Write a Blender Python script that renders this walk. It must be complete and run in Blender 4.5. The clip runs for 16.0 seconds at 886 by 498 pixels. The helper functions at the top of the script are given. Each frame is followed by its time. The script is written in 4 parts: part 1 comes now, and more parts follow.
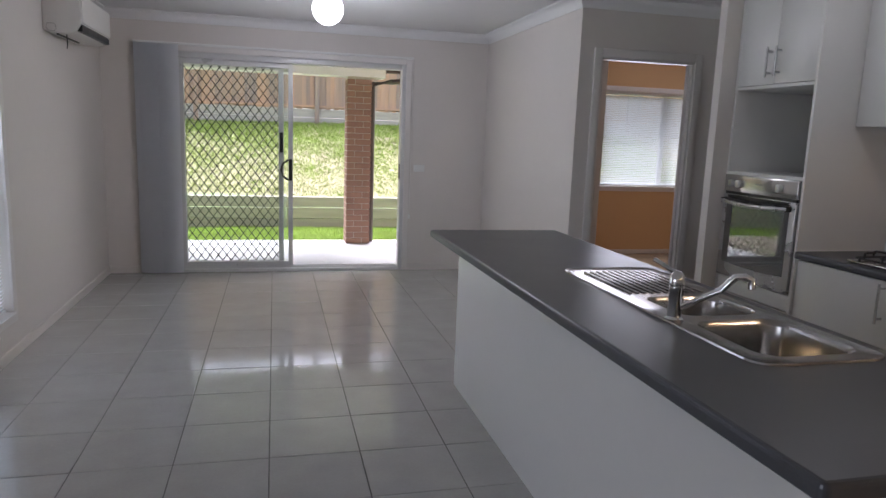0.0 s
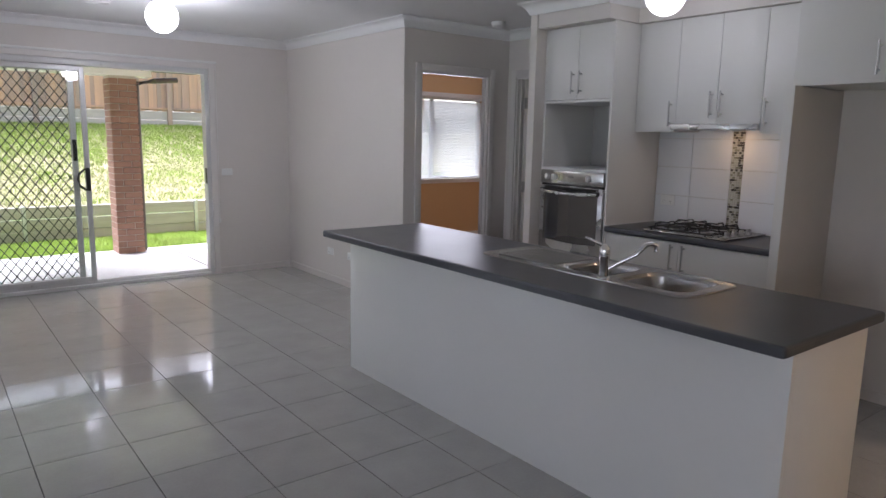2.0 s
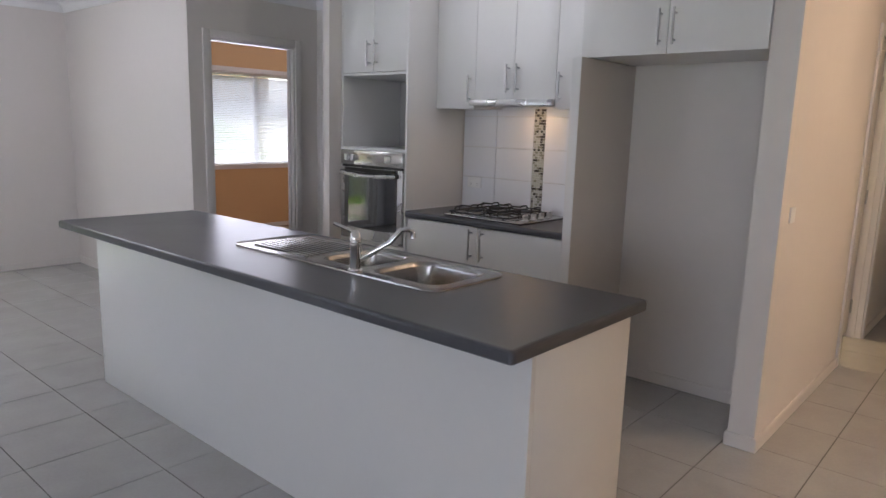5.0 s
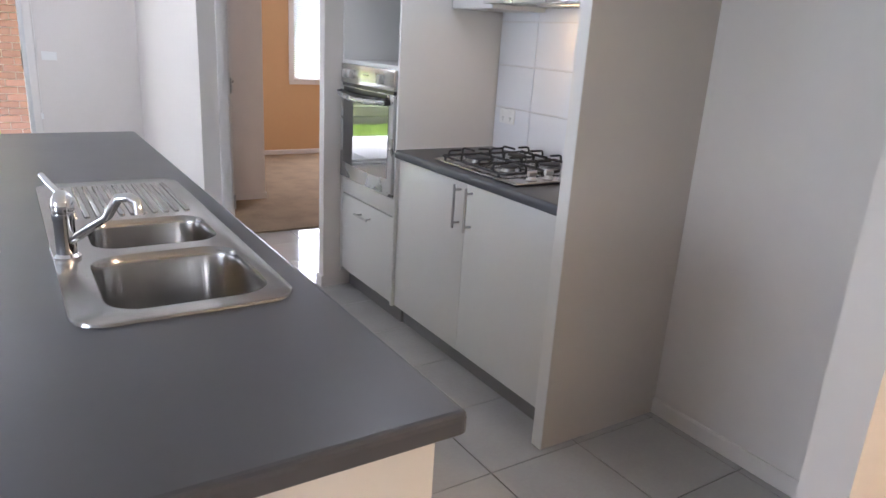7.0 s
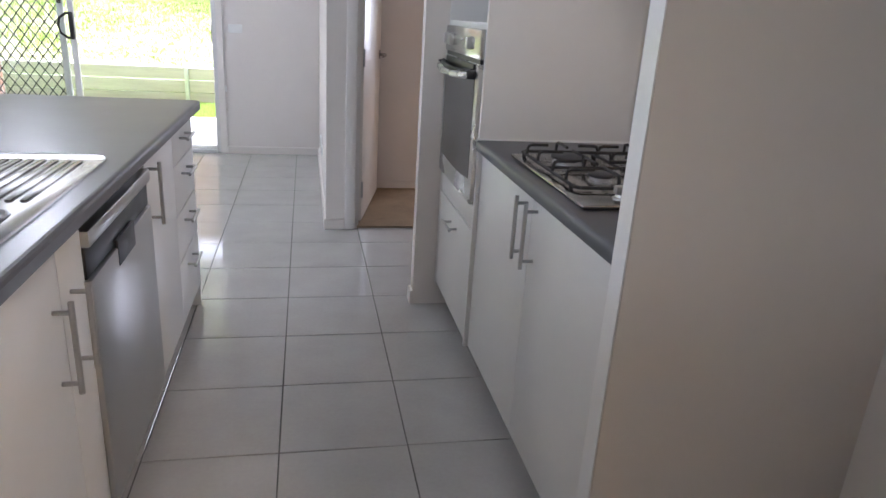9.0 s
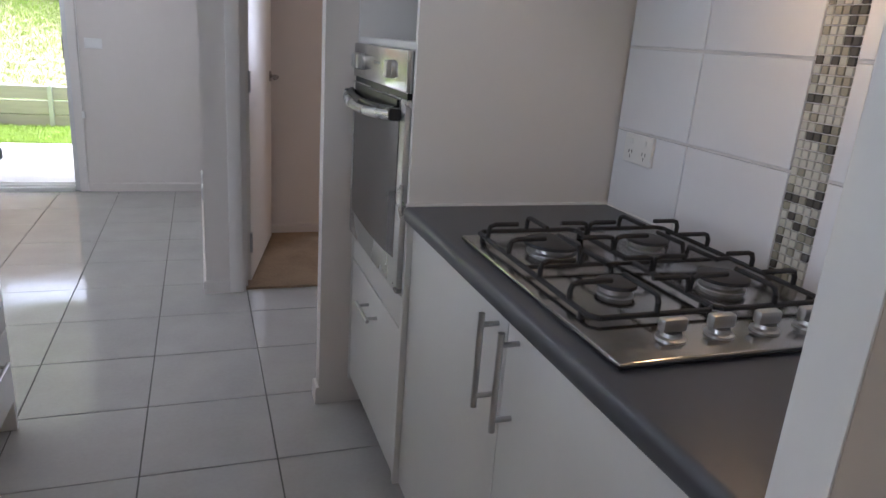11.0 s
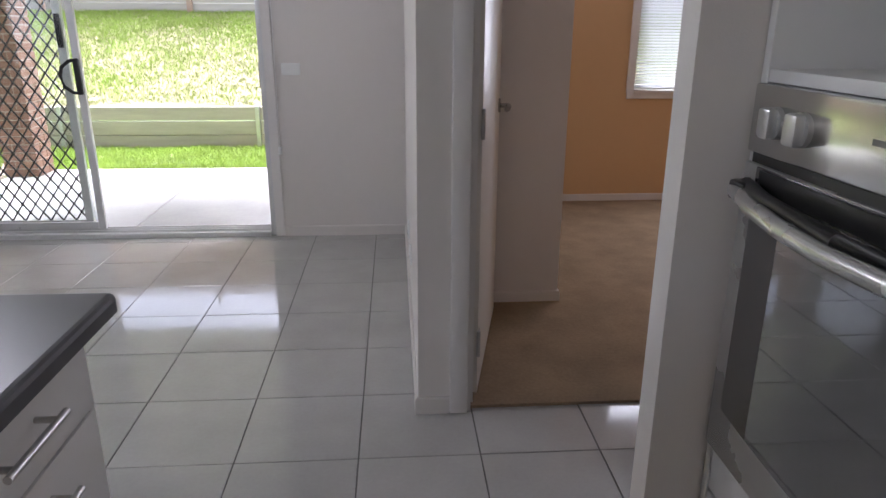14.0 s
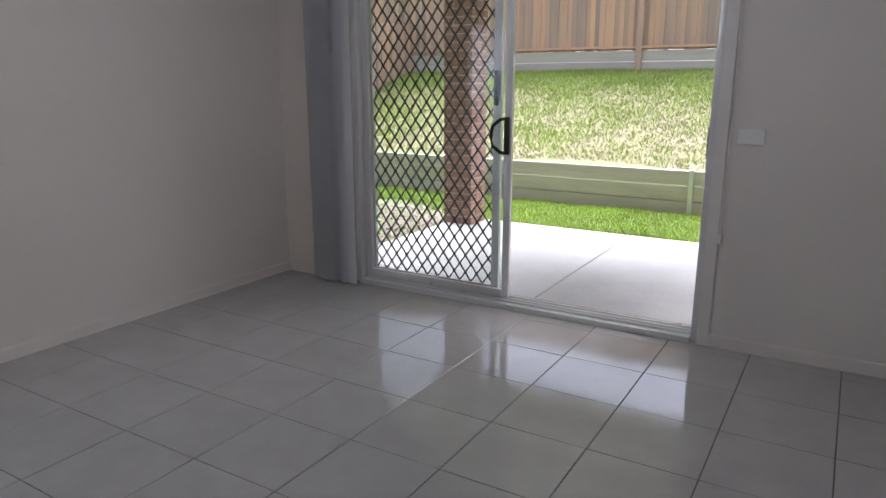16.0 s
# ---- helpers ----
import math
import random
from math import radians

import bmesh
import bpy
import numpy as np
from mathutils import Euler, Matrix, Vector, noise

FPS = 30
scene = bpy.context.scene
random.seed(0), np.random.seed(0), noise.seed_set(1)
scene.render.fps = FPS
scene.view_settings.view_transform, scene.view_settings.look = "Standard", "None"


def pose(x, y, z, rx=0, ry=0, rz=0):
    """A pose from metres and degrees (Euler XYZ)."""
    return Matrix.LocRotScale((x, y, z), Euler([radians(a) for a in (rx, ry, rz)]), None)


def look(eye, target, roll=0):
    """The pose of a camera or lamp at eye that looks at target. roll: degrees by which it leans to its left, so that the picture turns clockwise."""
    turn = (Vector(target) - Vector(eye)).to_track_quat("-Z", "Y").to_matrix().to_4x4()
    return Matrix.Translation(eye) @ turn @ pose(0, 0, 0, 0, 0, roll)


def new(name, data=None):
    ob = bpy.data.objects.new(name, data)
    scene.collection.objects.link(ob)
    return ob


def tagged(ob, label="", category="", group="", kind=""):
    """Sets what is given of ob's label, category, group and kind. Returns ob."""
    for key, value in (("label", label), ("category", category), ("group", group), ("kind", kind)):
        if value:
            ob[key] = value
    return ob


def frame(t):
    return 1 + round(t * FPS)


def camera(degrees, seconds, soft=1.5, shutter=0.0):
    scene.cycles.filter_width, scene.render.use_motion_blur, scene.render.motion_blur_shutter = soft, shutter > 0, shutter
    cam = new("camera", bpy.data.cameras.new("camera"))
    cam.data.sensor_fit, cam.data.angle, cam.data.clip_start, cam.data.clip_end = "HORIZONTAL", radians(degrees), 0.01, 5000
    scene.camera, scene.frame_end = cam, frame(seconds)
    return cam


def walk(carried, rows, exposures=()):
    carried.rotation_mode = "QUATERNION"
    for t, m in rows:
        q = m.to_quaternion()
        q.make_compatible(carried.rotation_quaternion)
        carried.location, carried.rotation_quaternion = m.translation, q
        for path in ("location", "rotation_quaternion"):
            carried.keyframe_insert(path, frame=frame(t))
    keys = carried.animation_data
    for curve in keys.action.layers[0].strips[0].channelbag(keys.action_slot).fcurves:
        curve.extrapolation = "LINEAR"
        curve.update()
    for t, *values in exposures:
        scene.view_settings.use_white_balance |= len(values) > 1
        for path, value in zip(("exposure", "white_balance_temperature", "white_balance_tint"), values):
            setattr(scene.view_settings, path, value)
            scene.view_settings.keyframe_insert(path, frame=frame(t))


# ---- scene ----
cam = camera(66.3, 16.0)
PATH = [
    (0, (-2.176, -7.005, 1.432), (-1.695, -5.092, 1.101), 2.1),
    (0.5, (-2.566, -6.918, 1.39), (-1.682, -5.153, 1.07), 3.0),
    (1, (-2.917, -6.949, 1.411), (-1.765, -5.329, 1.19), 2.4),
    (1.5, (-3.193, -7.014, 1.482), (-1.948, -5.479, 1.17), -0.7),
    (2, (-3.313, -7.072, 1.501), (-2.1, -5.516, 1.171), 1.1),
    (2.5, (-3.353, -7.136, 1.519), (-2.285, -5.486, 1.148), 0.1),
    (3, (-3.338, -7.171, 1.51), (-2.43, -5.419, 1.185), 0.3),
    (3.5, (-3.359, -7.227, 1.512), (-2.431, -5.488, 1.174), -0.3),
    (4, (-3.249, -7.194, 1.486), (-2.085, -5.613, 1.104), -1.2),
    (4.5, (-2.944, -7.156, 1.452), (-1.569, -5.754, 1.078), 0.1),
    (5, (-2.633, -7.079, 1.437), (-1.148, -5.788, 1.082), 1.7),
    (7.5, (-0.687, -6.78, 1.4), (0.136, -5.07, 0.769), 4.6),
    (8, (-0.369, -6.641, 1.354), (0.233, -4.837, 0.735), 5.2),
    (10.5, (-0.026, -5.797, 1.293), (0.289, -3.943, 0.614), 2.6),
    (11, (0.001, -5.595, 1.298), (0.662, -3.803, 0.704), 4.3),
    (11.5, (-0.048, -5.408, 1.355), (0.933, -3.713, 0.95), 3.0),
    (12, (-0.05, -5.257, 1.391), (0.987, -3.579, 1.063), 4.9),
    (12.5, (-0.012, -5.054, 1.37), (0.61, -3.198, 0.957), 3.0),
    (13, (-0.016, -4.894, 1.331), (0.381, -3.009, 0.792), 1.6),
    (13.5, (-0.073, -4.649, 1.315), (0.28, -2.78, 0.694), 0.7),
    (14, (-0.069, -4.413, 1.34), (0.067, -2.518, 0.715), 0.3),
    (14.5, (-0.072, -4.142, 1.389), (-0.536, -2.266, 0.874), 1.8),
    (15, (-0.167, -3.909, 1.36), (-0.966, -2.166, 0.791), 0.6),
    (15.5, (-0.291, -3.755, 1.336), (-1.235, -2.052, 0.88), 0.4),
    (16, (-0.288, -3.55, 1.324), (-1.288, -1.884, 0.851), -0.0),
]

STOPS = [(0.0, 1.85), (2.5, 2.0), (4.0, 2.05), (5.0, 2.4), (7.5, 3.4), (8.0, 3.25), (10.5, 2.85), (11.0, 2.6), (11.5, 3.3), (12.5, 3.45), (13.0, 2.45), (13.5, 2.25), (14.0, 2.25), (15.0, 1.7), (16.0, 1.6)]
EXPOSURES = [(t, stops, 5560 if 7 < t < 13 else 5820, 17 if 7 < t < 13 else 19) for t, stops in STOPS]
walk(cam, [(t, look(eye, target, roll)) for t, eye, target, roll in PATH], EXPOSURES)

# ---- world, sun and lamps ----
world = bpy.data.worlds.new("sky")
scene.world = world
world.use_nodes = True
wn = world.node_tree
sky = wn.nodes.new("ShaderNodeTexSky")
sky.sky_type = "NISHITA"
sky.sun_disc = False
sky.sun_elevation = radians(48)
sky.sun_rotation = radians(35)
sky.dust_density = 5.0
sky.air_density = 1.0
soft_sky = wn.nodes.new("ShaderNodeHueSaturation")
soft_sky.inputs["Saturation"].default_value = 0.35
wn.links.new(sky.outputs["Color"], soft_sky.inputs["Color"])
wn.links.new(soft_sky.outputs["Color"], wn.nodes["Background"].inputs["Color"])
wn.nodes["Background"].inputs["Strength"].default_value = 0.15


def lamp(name, kind, m, energy, color=(1, 1, 1), **more):
    data = bpy.data.lights.new(name, kind)
    data.energy, data.color = energy, color
    if kind == "AREA":
        data.shape = "RECTANGLE"
        data.size, data.size_y = more["size"], more["size_y"]
    if kind == "POINT":
        data.shadow_soft_size = more["radius"]
    if kind == "SUN":
        data.angle = more["angle"]
    ob = new(name, data)
    ob.matrix_world = m
    return ob


lamp("sun", "SUN", look((-6, 7, 15), (0, 2, 0)), 5.0, (1.0, 0.98, 0.95), angle=radians(45))
lamp("side_window_daylight", "AREA", look((-3.86, -3.0, 1.1), (0, -3.0, 0.8)), 8, (0.93, 0.97, 1.0), size=1.1, size_y=1.6)
# fill for the open room, at a lounge window added out of view
lamp("lounge_fill_daylight", "AREA", look((-8.35, -8.0, 1.4), (0, -7.4, 1.2)), 16, (0.93, 0.96, 1.0), size=2.6, size_y=1.7)
lamp("bedroom_window_daylight", "AREA", look((2.66, 0.77, 1.46), (2.66, -2, 1.46)), 7.5, (1.0, 0.98, 1.0), size=1.7, size_y=1.1)
lamp("dining_globe_glow", "POINT", pose(-1.79, -1.74, 2.12), 3.5, (1.0, 0.98, 0.96), radius=0.09)
lamp("kitchen_globe_glow", "POINT", pose(0.17, -4.63, 2.12), 0.3, (1.0, 0.97, 0.94), radius=0.09)
lamp("hood_bulb", "AREA", look((0.86, -4.70, 1.572), (0.9, -4.70, 0.9)), 0.08, (1.0, 0.62, 0.28), size=0.09, size_y=0.06)
lamp("hall_lamp_glow", "POINT", pose(1.35, -8.2, 2.12), 14, (1.0, 0.68, 0.38), radius=0.09)
lamp("laundry_lamp_glow", "POINT", pose(2.6, -5.3, 2.2), 9, (1.0, 0.72, 0.36), radius=0.09)

# ---- materials ----


def material(name, color, rough=0.5, metal=0.0, vary=0.08, scale=6.0, bump=0.0, bump_scale=200.0, per_piece=0.0, stretch=(1, 1, 1), dark=None, coat=0.0, spec=0.5, rough_vary=0.05):
    """A surface with cloudy variation at a large and a fine scale and a fine relief."""
    mat = bpy.data.materials.new(name)
    mat.use_nodes = True
    nt = mat.node_tree
    bsdf = nt.nodes["Principled BSDF"]
    bsdf.inputs["Metallic"].default_value = metal
    bsdf.inputs["Roughness"].default_value = rough
    bsdf.inputs["Specular IOR Level"].default_value = spec
    bsdf.inputs["Coat Weight"].default_value = coat
    coord = nt.nodes.new("ShaderNodeNewGeometry")
    mapping = nt.nodes.new("ShaderNodeMapping")
    mapping.inputs["Scale"].default_value = stretch
    nt.links.new(coord.outputs["Position"], mapping.inputs["Vector"])
    big = nt.nodes.new("ShaderNodeTexNoise")
    big.inputs["Scale"].default_value = scale
    big.inputs["Detail"].default_value = 5
    fine = nt.nodes.new("ShaderNodeTexNoise")
    fine.inputs["Scale"].default_value = scale * 14
    fine.inputs["Detail"].default_value = 3
    for n in (big, fine):
        nt.links.new(mapping.outputs["Vector"], n.inputs["Vector"])
    add = nt.nodes.new("ShaderNodeMath")
    add.operation = "MULTIPLY_ADD"
    nt.links.new(fine.outputs["Fac"], add.inputs[0])
    add.inputs[1].default_value = 0.45
    nt.links.new(big.outputs["Fac"], add.inputs[2])
    last = add.outputs["Value"]
    if per_piece:
        info = nt.nodes.new("ShaderNodeObjectInfo")
        more = nt.nodes.new("ShaderNodeMath")
        more.operation = "MULTIPLY_ADD"
        nt.links.new(info.outputs["Random"], more.inputs[0])
        more.inputs[1].default_value = per_piece
        nt.links.new(last, more.inputs[2])
        last = more.outputs["Value"]
    ramp = nt.nodes.new("ShaderNodeMapRange")
    ramp.inputs["From Min"].default_value = 0.4
    ramp.inputs["From Max"].default_value = 1.05 + per_piece
    nt.links.new(last, ramp.inputs["Value"])
    mix = nt.nodes.new("ShaderNodeMix")
    mix.data_type = "RGBA"
    low = dark if dark else [c * (1 - vary) for c in color]
    high = [min(1, c * (1 + vary)) for c in color]
    mix.inputs["A"].default_value = (*low, 1)
    mix.inputs["B"].default_value = (*high, 1)
    nt.links.new(ramp.outputs["Result"], mix.inputs["Factor"])
    nt.links.new(mix.outputs["Result"], bsdf.inputs["Base Color"])
    if rough_vary:
        rr = nt.nodes.new("ShaderNodeMapRange")
        rr.inputs["From Min"].default_value, rr.inputs["From Max"].default_value = 0.3, 0.7
        rr.inputs["To Min"].default_value = max(0.02, rough - rough_vary)
        rr.inputs["To Max"].default_value = rough + rough_vary
        nt.links.new(big.outputs["Fac"], rr.inputs["Value"])
        nt.links.new(rr.outputs["Result"], bsdf.inputs["Roughness"])
    if bump:
        rel = nt.nodes.new("ShaderNodeTexNoise")
        rel.inputs["Scale"].default_value = bump_scale
        rel.inputs["Detail"].default_value = 4
        nt.links.new(mapping.outputs["Vector"], rel.inputs["Vector"])
        bn = nt.nodes.new("ShaderNodeBump")
        bn.inputs["Strength"].default_value = bump
        bn.inputs["Distance"].default_value = 0.004
        nt.links.new(rel.outputs["Fac"], bn.inputs["Height"])
        nt.links.new(bn.outputs["Normal"], bsdf.inputs["Normal"])
    return mat


def glass_material(name, tint=(0.97, 0.99, 0.98), rough=0.0):
    mat = bpy.data.materials.new(name)
    mat.use_nodes = True
    nt = mat.node_tree
    out = nt.nodes["Material Output"]
    nt.nodes.remove(nt.nodes["Principled BSDF"])
    clear = nt.nodes.new("ShaderNodeBsdfTransparent")
    clear.inputs["Color"].default_value = (*tint, 1)
    gloss = nt.nodes.new("ShaderNodeBsdfGlossy")
    gloss.inputs["Roughness"].default_value = rough
    fres = nt.nodes.new("ShaderNodeFresnel")
    fres.inputs["IOR"].default_value = 1.45
    mix = nt.nodes.new("ShaderNodeMixShader")
    nt.links.new(fres.outputs["Fac"], mix.inputs["Fac"])
    nt.links.new(clear.outputs["BSDF"], mix.inputs[1])
    nt.links.new(gloss.outputs["BSDF"], mix.inputs[2])
    nt.links.new(mix.outputs["Shader"], out.inputs["Surface"])
    return mat


def glow_material(name, color, strength):
    mat = bpy.data.materials.new(name)
    mat.use_nodes = True
    bsdf = mat.node_tree.nodes["Principled BSDF"]
    bsdf.inputs["Base Color"].default_value = (0.9, 0.9, 0.9, 1)
    bsdf.inputs["Roughness"].default_value = 0.25
    bsdf.inputs["Emission Color"].default_value = (*color, 1)
    bsdf.inputs["Emission Strength"].default_value = strength
    return mat


M_WALL = material("wall_paint", (0.675, 0.635, 0.595), 0.62, vary=0.025, scale=1.5, bump=0.12, bump_scale=350)
# the tan is warm bounced light painted into the bedroom walls
M_WARMWALL = material("warm_lit_paint", (0.60, 0.38, 0.19), 0.6, vary=0.03, scale=1.5, bump=0.12, bump_scale=350)
M_CEIL = material("ceiling_paint", (0.80, 0.80, 0.79), 0.8, vary=0.02, scale=1.2, bump=0.08, bump_scale=300)
M_TRIM = material("trim_gloss_paint", (0.71, 0.68, 0.65), 0.4, vary=0.03, scale=3)
M_DOOR = material("door_paint", (0.72, 0.68, 0.62), 0.4, vary=0.03, scale=2)
M_TILE = material("porcelain_tile", (0.42, 0.41, 0.39), 0.08, vary=0.10, scale=5, per_piece=0.12, rough_vary=0.035, bump=0.012, bump_scale=14, spec=0.6)
M_GROUT = material("floor_grout", (0.11, 0.105, 0.10), 0.8, vary=0.2, scale=9, bump=0.3)
M_CARPET = material("tan_carpet", (0.30, 0.215, 0.135), 0.95, vary=0.25, scale=5, bump=0.9, bump_scale=420, spec=0.1)
M_CAB = material("white_laminate", (0.70, 0.69, 0.665), 0.34, vary=0.02, scale=2.5, bump=0.04, bump_scale=500)
# white laminate with the hall's warm light mixed into its colour
M_WARMPANEL = material("warm_lit_laminate", (0.62, 0.565, 0.50), 0.4, vary=0.02, scale=2.5)
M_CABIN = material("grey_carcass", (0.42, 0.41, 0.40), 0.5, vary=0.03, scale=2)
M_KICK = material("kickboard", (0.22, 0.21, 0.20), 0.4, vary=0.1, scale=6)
M_BENCH = material("charcoal_laminate", (0.066, 0.068, 0.076), 0.33, vary=0.05, scale=4, rough_vary=0.015)
M_STEEL = material("brushed_steel", (0.50, 0.495, 0.485), 0.31, 1.0, vary=0.02, scale=5, rough_vary=0.02)
M_SINK = material("satin_sink_steel", (0.40, 0.39, 0.375), 0.2, 1.0, vary=0.03, scale=6, rough_vary=0.03)
M_POLISHED = material("polished_steel_panel", (0.60, 0.60, 0.58), 0.2, 1.0, vary=0.02, scale=4, rough_vary=0.02)
M_CAP = material("burner_cap_enamel", (0.028, 0.028, 0.03), 0.55, vary=0.25, scale=30, bump=0.1)
M_CHROME = material("chrome", (0.78, 0.78, 0.78), 0.08, 1.0, vary=0.03, rough_vary=0.02)
M_SILVER = material("silver_enamel", (0.56, 0.555, 0.54), 0.28, 0.75, vary=0.03, scale=5)
M_OVENGLASS = material("oven_glass", (0.012, 0.013, 0.014), 0.03, vary=0.1, rough_vary=0.01, spec=0.9)
M_OVENGLASS.node_tree.nodes["Principled BSDF"].inputs["IOR"].default_value = 2.3
M_BLACK = material("black_plastic", (0.012, 0.012, 0.012), 0.35, vary=0.2)
M_IRON = material("cast_iron", (0.014, 0.014, 0.015), 0.5, vary=0.3, scale=40, bump=0.3, bump_scale=600)
M_SPLASH = material("white_wall_tile", (0.76, 0.77, 0.79), 0.12, vary=0.02, scale=3, per_piece=0.04, rough_vary=0.03)
M_SPLASHGROUT = material("wall_grout", (0.68, 0.67, 0.66), 0.8, vary=0.08)
M_MOS = [material("mosaic_pale", (0.52, 0.52, 0.46), 0.12, vary=0.1, scale=20, per_piece=0.2), material("mosaic_dark", (0.09, 0.085, 0.075), 0.12, vary=0.2, scale=20), material("mosaic_olive", (0.30, 0.29, 0.23), 0.12, vary=0.15, scale=20)]
M_PLASTIC = material("white_plastic", (0.78, 0.78, 0.76), 0.35, vary=0.02)
M_AC = material("air_con_plastic", (0.74, 0.73, 0.70), 0.4, vary=0.02)
M_BLIND = material("vertical_blind_fabric", (0.82, 0.83, 0.85), 0.75, vary=0.03, scale=12, bump=0.15, bump_scale=500)
M_VENETIAN = material("venetian_slat", (0.80, 0.81, 0.83), 0.45, vary=0.02)
M_ALU = material("white_aluminium", (0.66, 0.66, 0.65), 0.32, 0.15, vary=0.03, scale=5)
M_GRILLE = material("dark_grille", (0.03, 0.03, 0.032), 0.45, 0.4, vary=0.2)


def let_light_through(mat, amount, color):
    """Mix a translucent layer into a thin fabric or plastic."""
    nt = mat.node_tree
    glow = nt.nodes.new("ShaderNodeBsdfTranslucent")
    glow.inputs["Color"].default_value = (*color, 1)
    mix = nt.nodes.new("ShaderNodeMixShader")
    mix.inputs["Fac"].default_value = amount
    nt.links.new(nt.nodes["Principled BSDF"].outputs["BSDF"], mix.inputs[1])
    nt.links.new(glow.outputs["BSDF"], mix.inputs[2])
    nt.links.new(mix.outputs["Shader"], nt.nodes["Material Output"].inputs["Surface"])


let_light_through(M_BLIND, 0.35, (0.75, 0.77, 0.80))
let_light_through(M_VENETIAN, 0.4, (0.85, 0.87, 0.9))
M_GLASS = glass_material("window_glass")
M_GLOBE = glow_material("opal_glass", (1.0, 0.97, 0.94), 0.8)
M_BRIGHTGLOBE = glow_material("bright_opal_glass", (1.0, 0.98, 0.96), 2.5)
M_HOODLIGHT = glow_material("hood_light_lens", (1.0, 0.6, 0.25), 3.0)
M_BRICK = material("brick", (0.27, 0.155, 0.115), 0.85, vary=0.25, scale=18, bump=0.7, bump_scale=120, per_piece=0.5)
M_MORTAR = material("mortar", (0.50, 0.46, 0.40), 0.9, vary=0.15, scale=20, bump=0.5)
M_CONC = material("patio_concrete", (0.37, 0.365, 0.355), 0.85, vary=0.14, scale=2.5, bump=0.35, bump_scale=160)
M_LAWN = material("lawn_soil", (0.10, 0.15, 0.03), 0.95, vary=0.5, scale=2.2, bump=0.8, bump_scale=60, dark=(0.055, 0.075, 0.025))
M_SLOPE = material("slope_soil", (0.20, 0.19, 0.09), 0.95, vary=0.4, scale=1.8, bump=0.8, bump_scale=50, dark=(0.22, 0.18, 0.12))
M_GRASS = material("grass_blades", (0.28, 0.39, 0.075), 0.6, vary=0.3, scale=1.3, spec=0.2, dark=(0.21, 0.27, 0.06))
M_DRY = material("dry_grass", (0.33, 0.36, 0.16), 0.8, vary=0.25, scale=2, spec=0.15, dark=(0.24, 0.27, 0.11))
M_SLEEPER = material("treated_pine_sleeper", (0.42, 0.39, 0.34), 0.85, vary=0.22, scale=3, stretch=(0.5, 6, 6), bump=0.5, bump_scale=40, per_piece=0.3)
M_PALING = material("weathered_paling", (0.44, 0.27, 0.165), 0.9, vary=0.4, scale=2.2, stretch=(5, 5, 0.5), bump=0.5, bump_scale=40, per_piece=0.9, dark=(0.235, 0.21, 0.195))
M_GALV = material("galvanised_steel", (0.52, 0.53, 0.53), 0.5, 0.8, vary=0.12, scale=15)
M_GRAVEL = material("gravel", (0.36, 0.29, 0.24), 0.9, vary=0.35, scale=30, per_piece=0.5, bump=0.4)
M_SOFFIT = material("eave_lining", (0.72, 0.71, 0.68), 0.7, vary=0.03)
M_GUTTER = material("brown_gutter", (0.06, 0.045, 0.04), 0.4, vary=0.1)
M_ROOF = material("roof_tile", (0.10, 0.085, 0.08), 0.8, vary=0.25, scale=8)

# ---- mesh helpers ----


def box(bm, x0, x1, y0, y1, z0, z1, bevel=0.0, segments=2):
    made = bmesh.ops.create_cube(bm, size=1.0)
    vs = made["verts"]
    for v in vs:
        v.co = Vector((x0 + (v.co.x + 0.5) * (x1 - x0), y0 + (v.co.y + 0.5) * (y1 - y0), z0 + (v.co.z + 0.5) * (z1 - z0)))
    if bevel:
        es = list({e for v in vs for e in v.link_edges})
        bmesh.ops.bevel(bm, geom=es, offset=bevel, segments=segments, affect="EDGES", profile=0.5)
    return vs


def tube(bm, a, b, r, sides=14, r2=None, caps=True):
    a, b = Vector(a), Vector(b)
    m = Matrix.Translation((a + b) / 2) @ (b - a).to_track_quat("Z", "Y").to_matrix().to_4x4()
    bmesh.ops.create_cone(bm, cap_ends=caps, segments=sides, radius1=r, radius2=r if r2 is None else r2, depth=(b - a).length, matrix=m)


def lathe(bm, profile, centre, sides=28):
    """Turn a profile of (radius, height) pairs about the upright through centre."""
    cx, cy, cz = centre
    rings = []
    for r, z in profile:
        rings.append([bm.verts.new((cx + r * math.cos(2 * math.pi * i / sides), cy + r * math.sin(2 * math.pi * i / sides), cz + z)) for i in range(sides)])
    for a, b in zip(rings, rings[1:]):
        for i in range(sides):
            bm.faces.new((a[i], a[(i + 1) % sides], b[(i + 1) % sides], b[i]))
    for ring in (rings[0], rings[-1]):
        if len({tuple(v.co) for v in ring}) > 2:
            bm.faces.new(ring)
    return rings


def finish(bm, name, mat, smooth=False):
    bmesh.ops.recalc_face_normals(bm, faces=bm.faces)
    me = bpy.data.meshes.new(name)
    bm.to_mesh(me)
    bm.free()
    me.materials.append(mat)
    if smooth:
        for p in me.polygons:
            p.use_smooth = True
        me.set_sharp_from_angle(angle=radians(40))
    return me


def mesh(name, bm, mat, smooth=False):
    return new(name, finish(bm, name, mat, smooth))


def part(name, bm, mat, parent, label="", smooth=False):
    ob = mesh(name, bm, mat, smooth)
    ob.parent = parent
    if label:
        tagged(ob, label)
    return ob


def boxpart(name, mat, parent, dims, bevel=0.002, label=""):
    bm = bmesh.new()
    box(bm, *dims, bevel=bevel)
    return part(name, bm, mat, parent, label, smooth=bevel > 0)


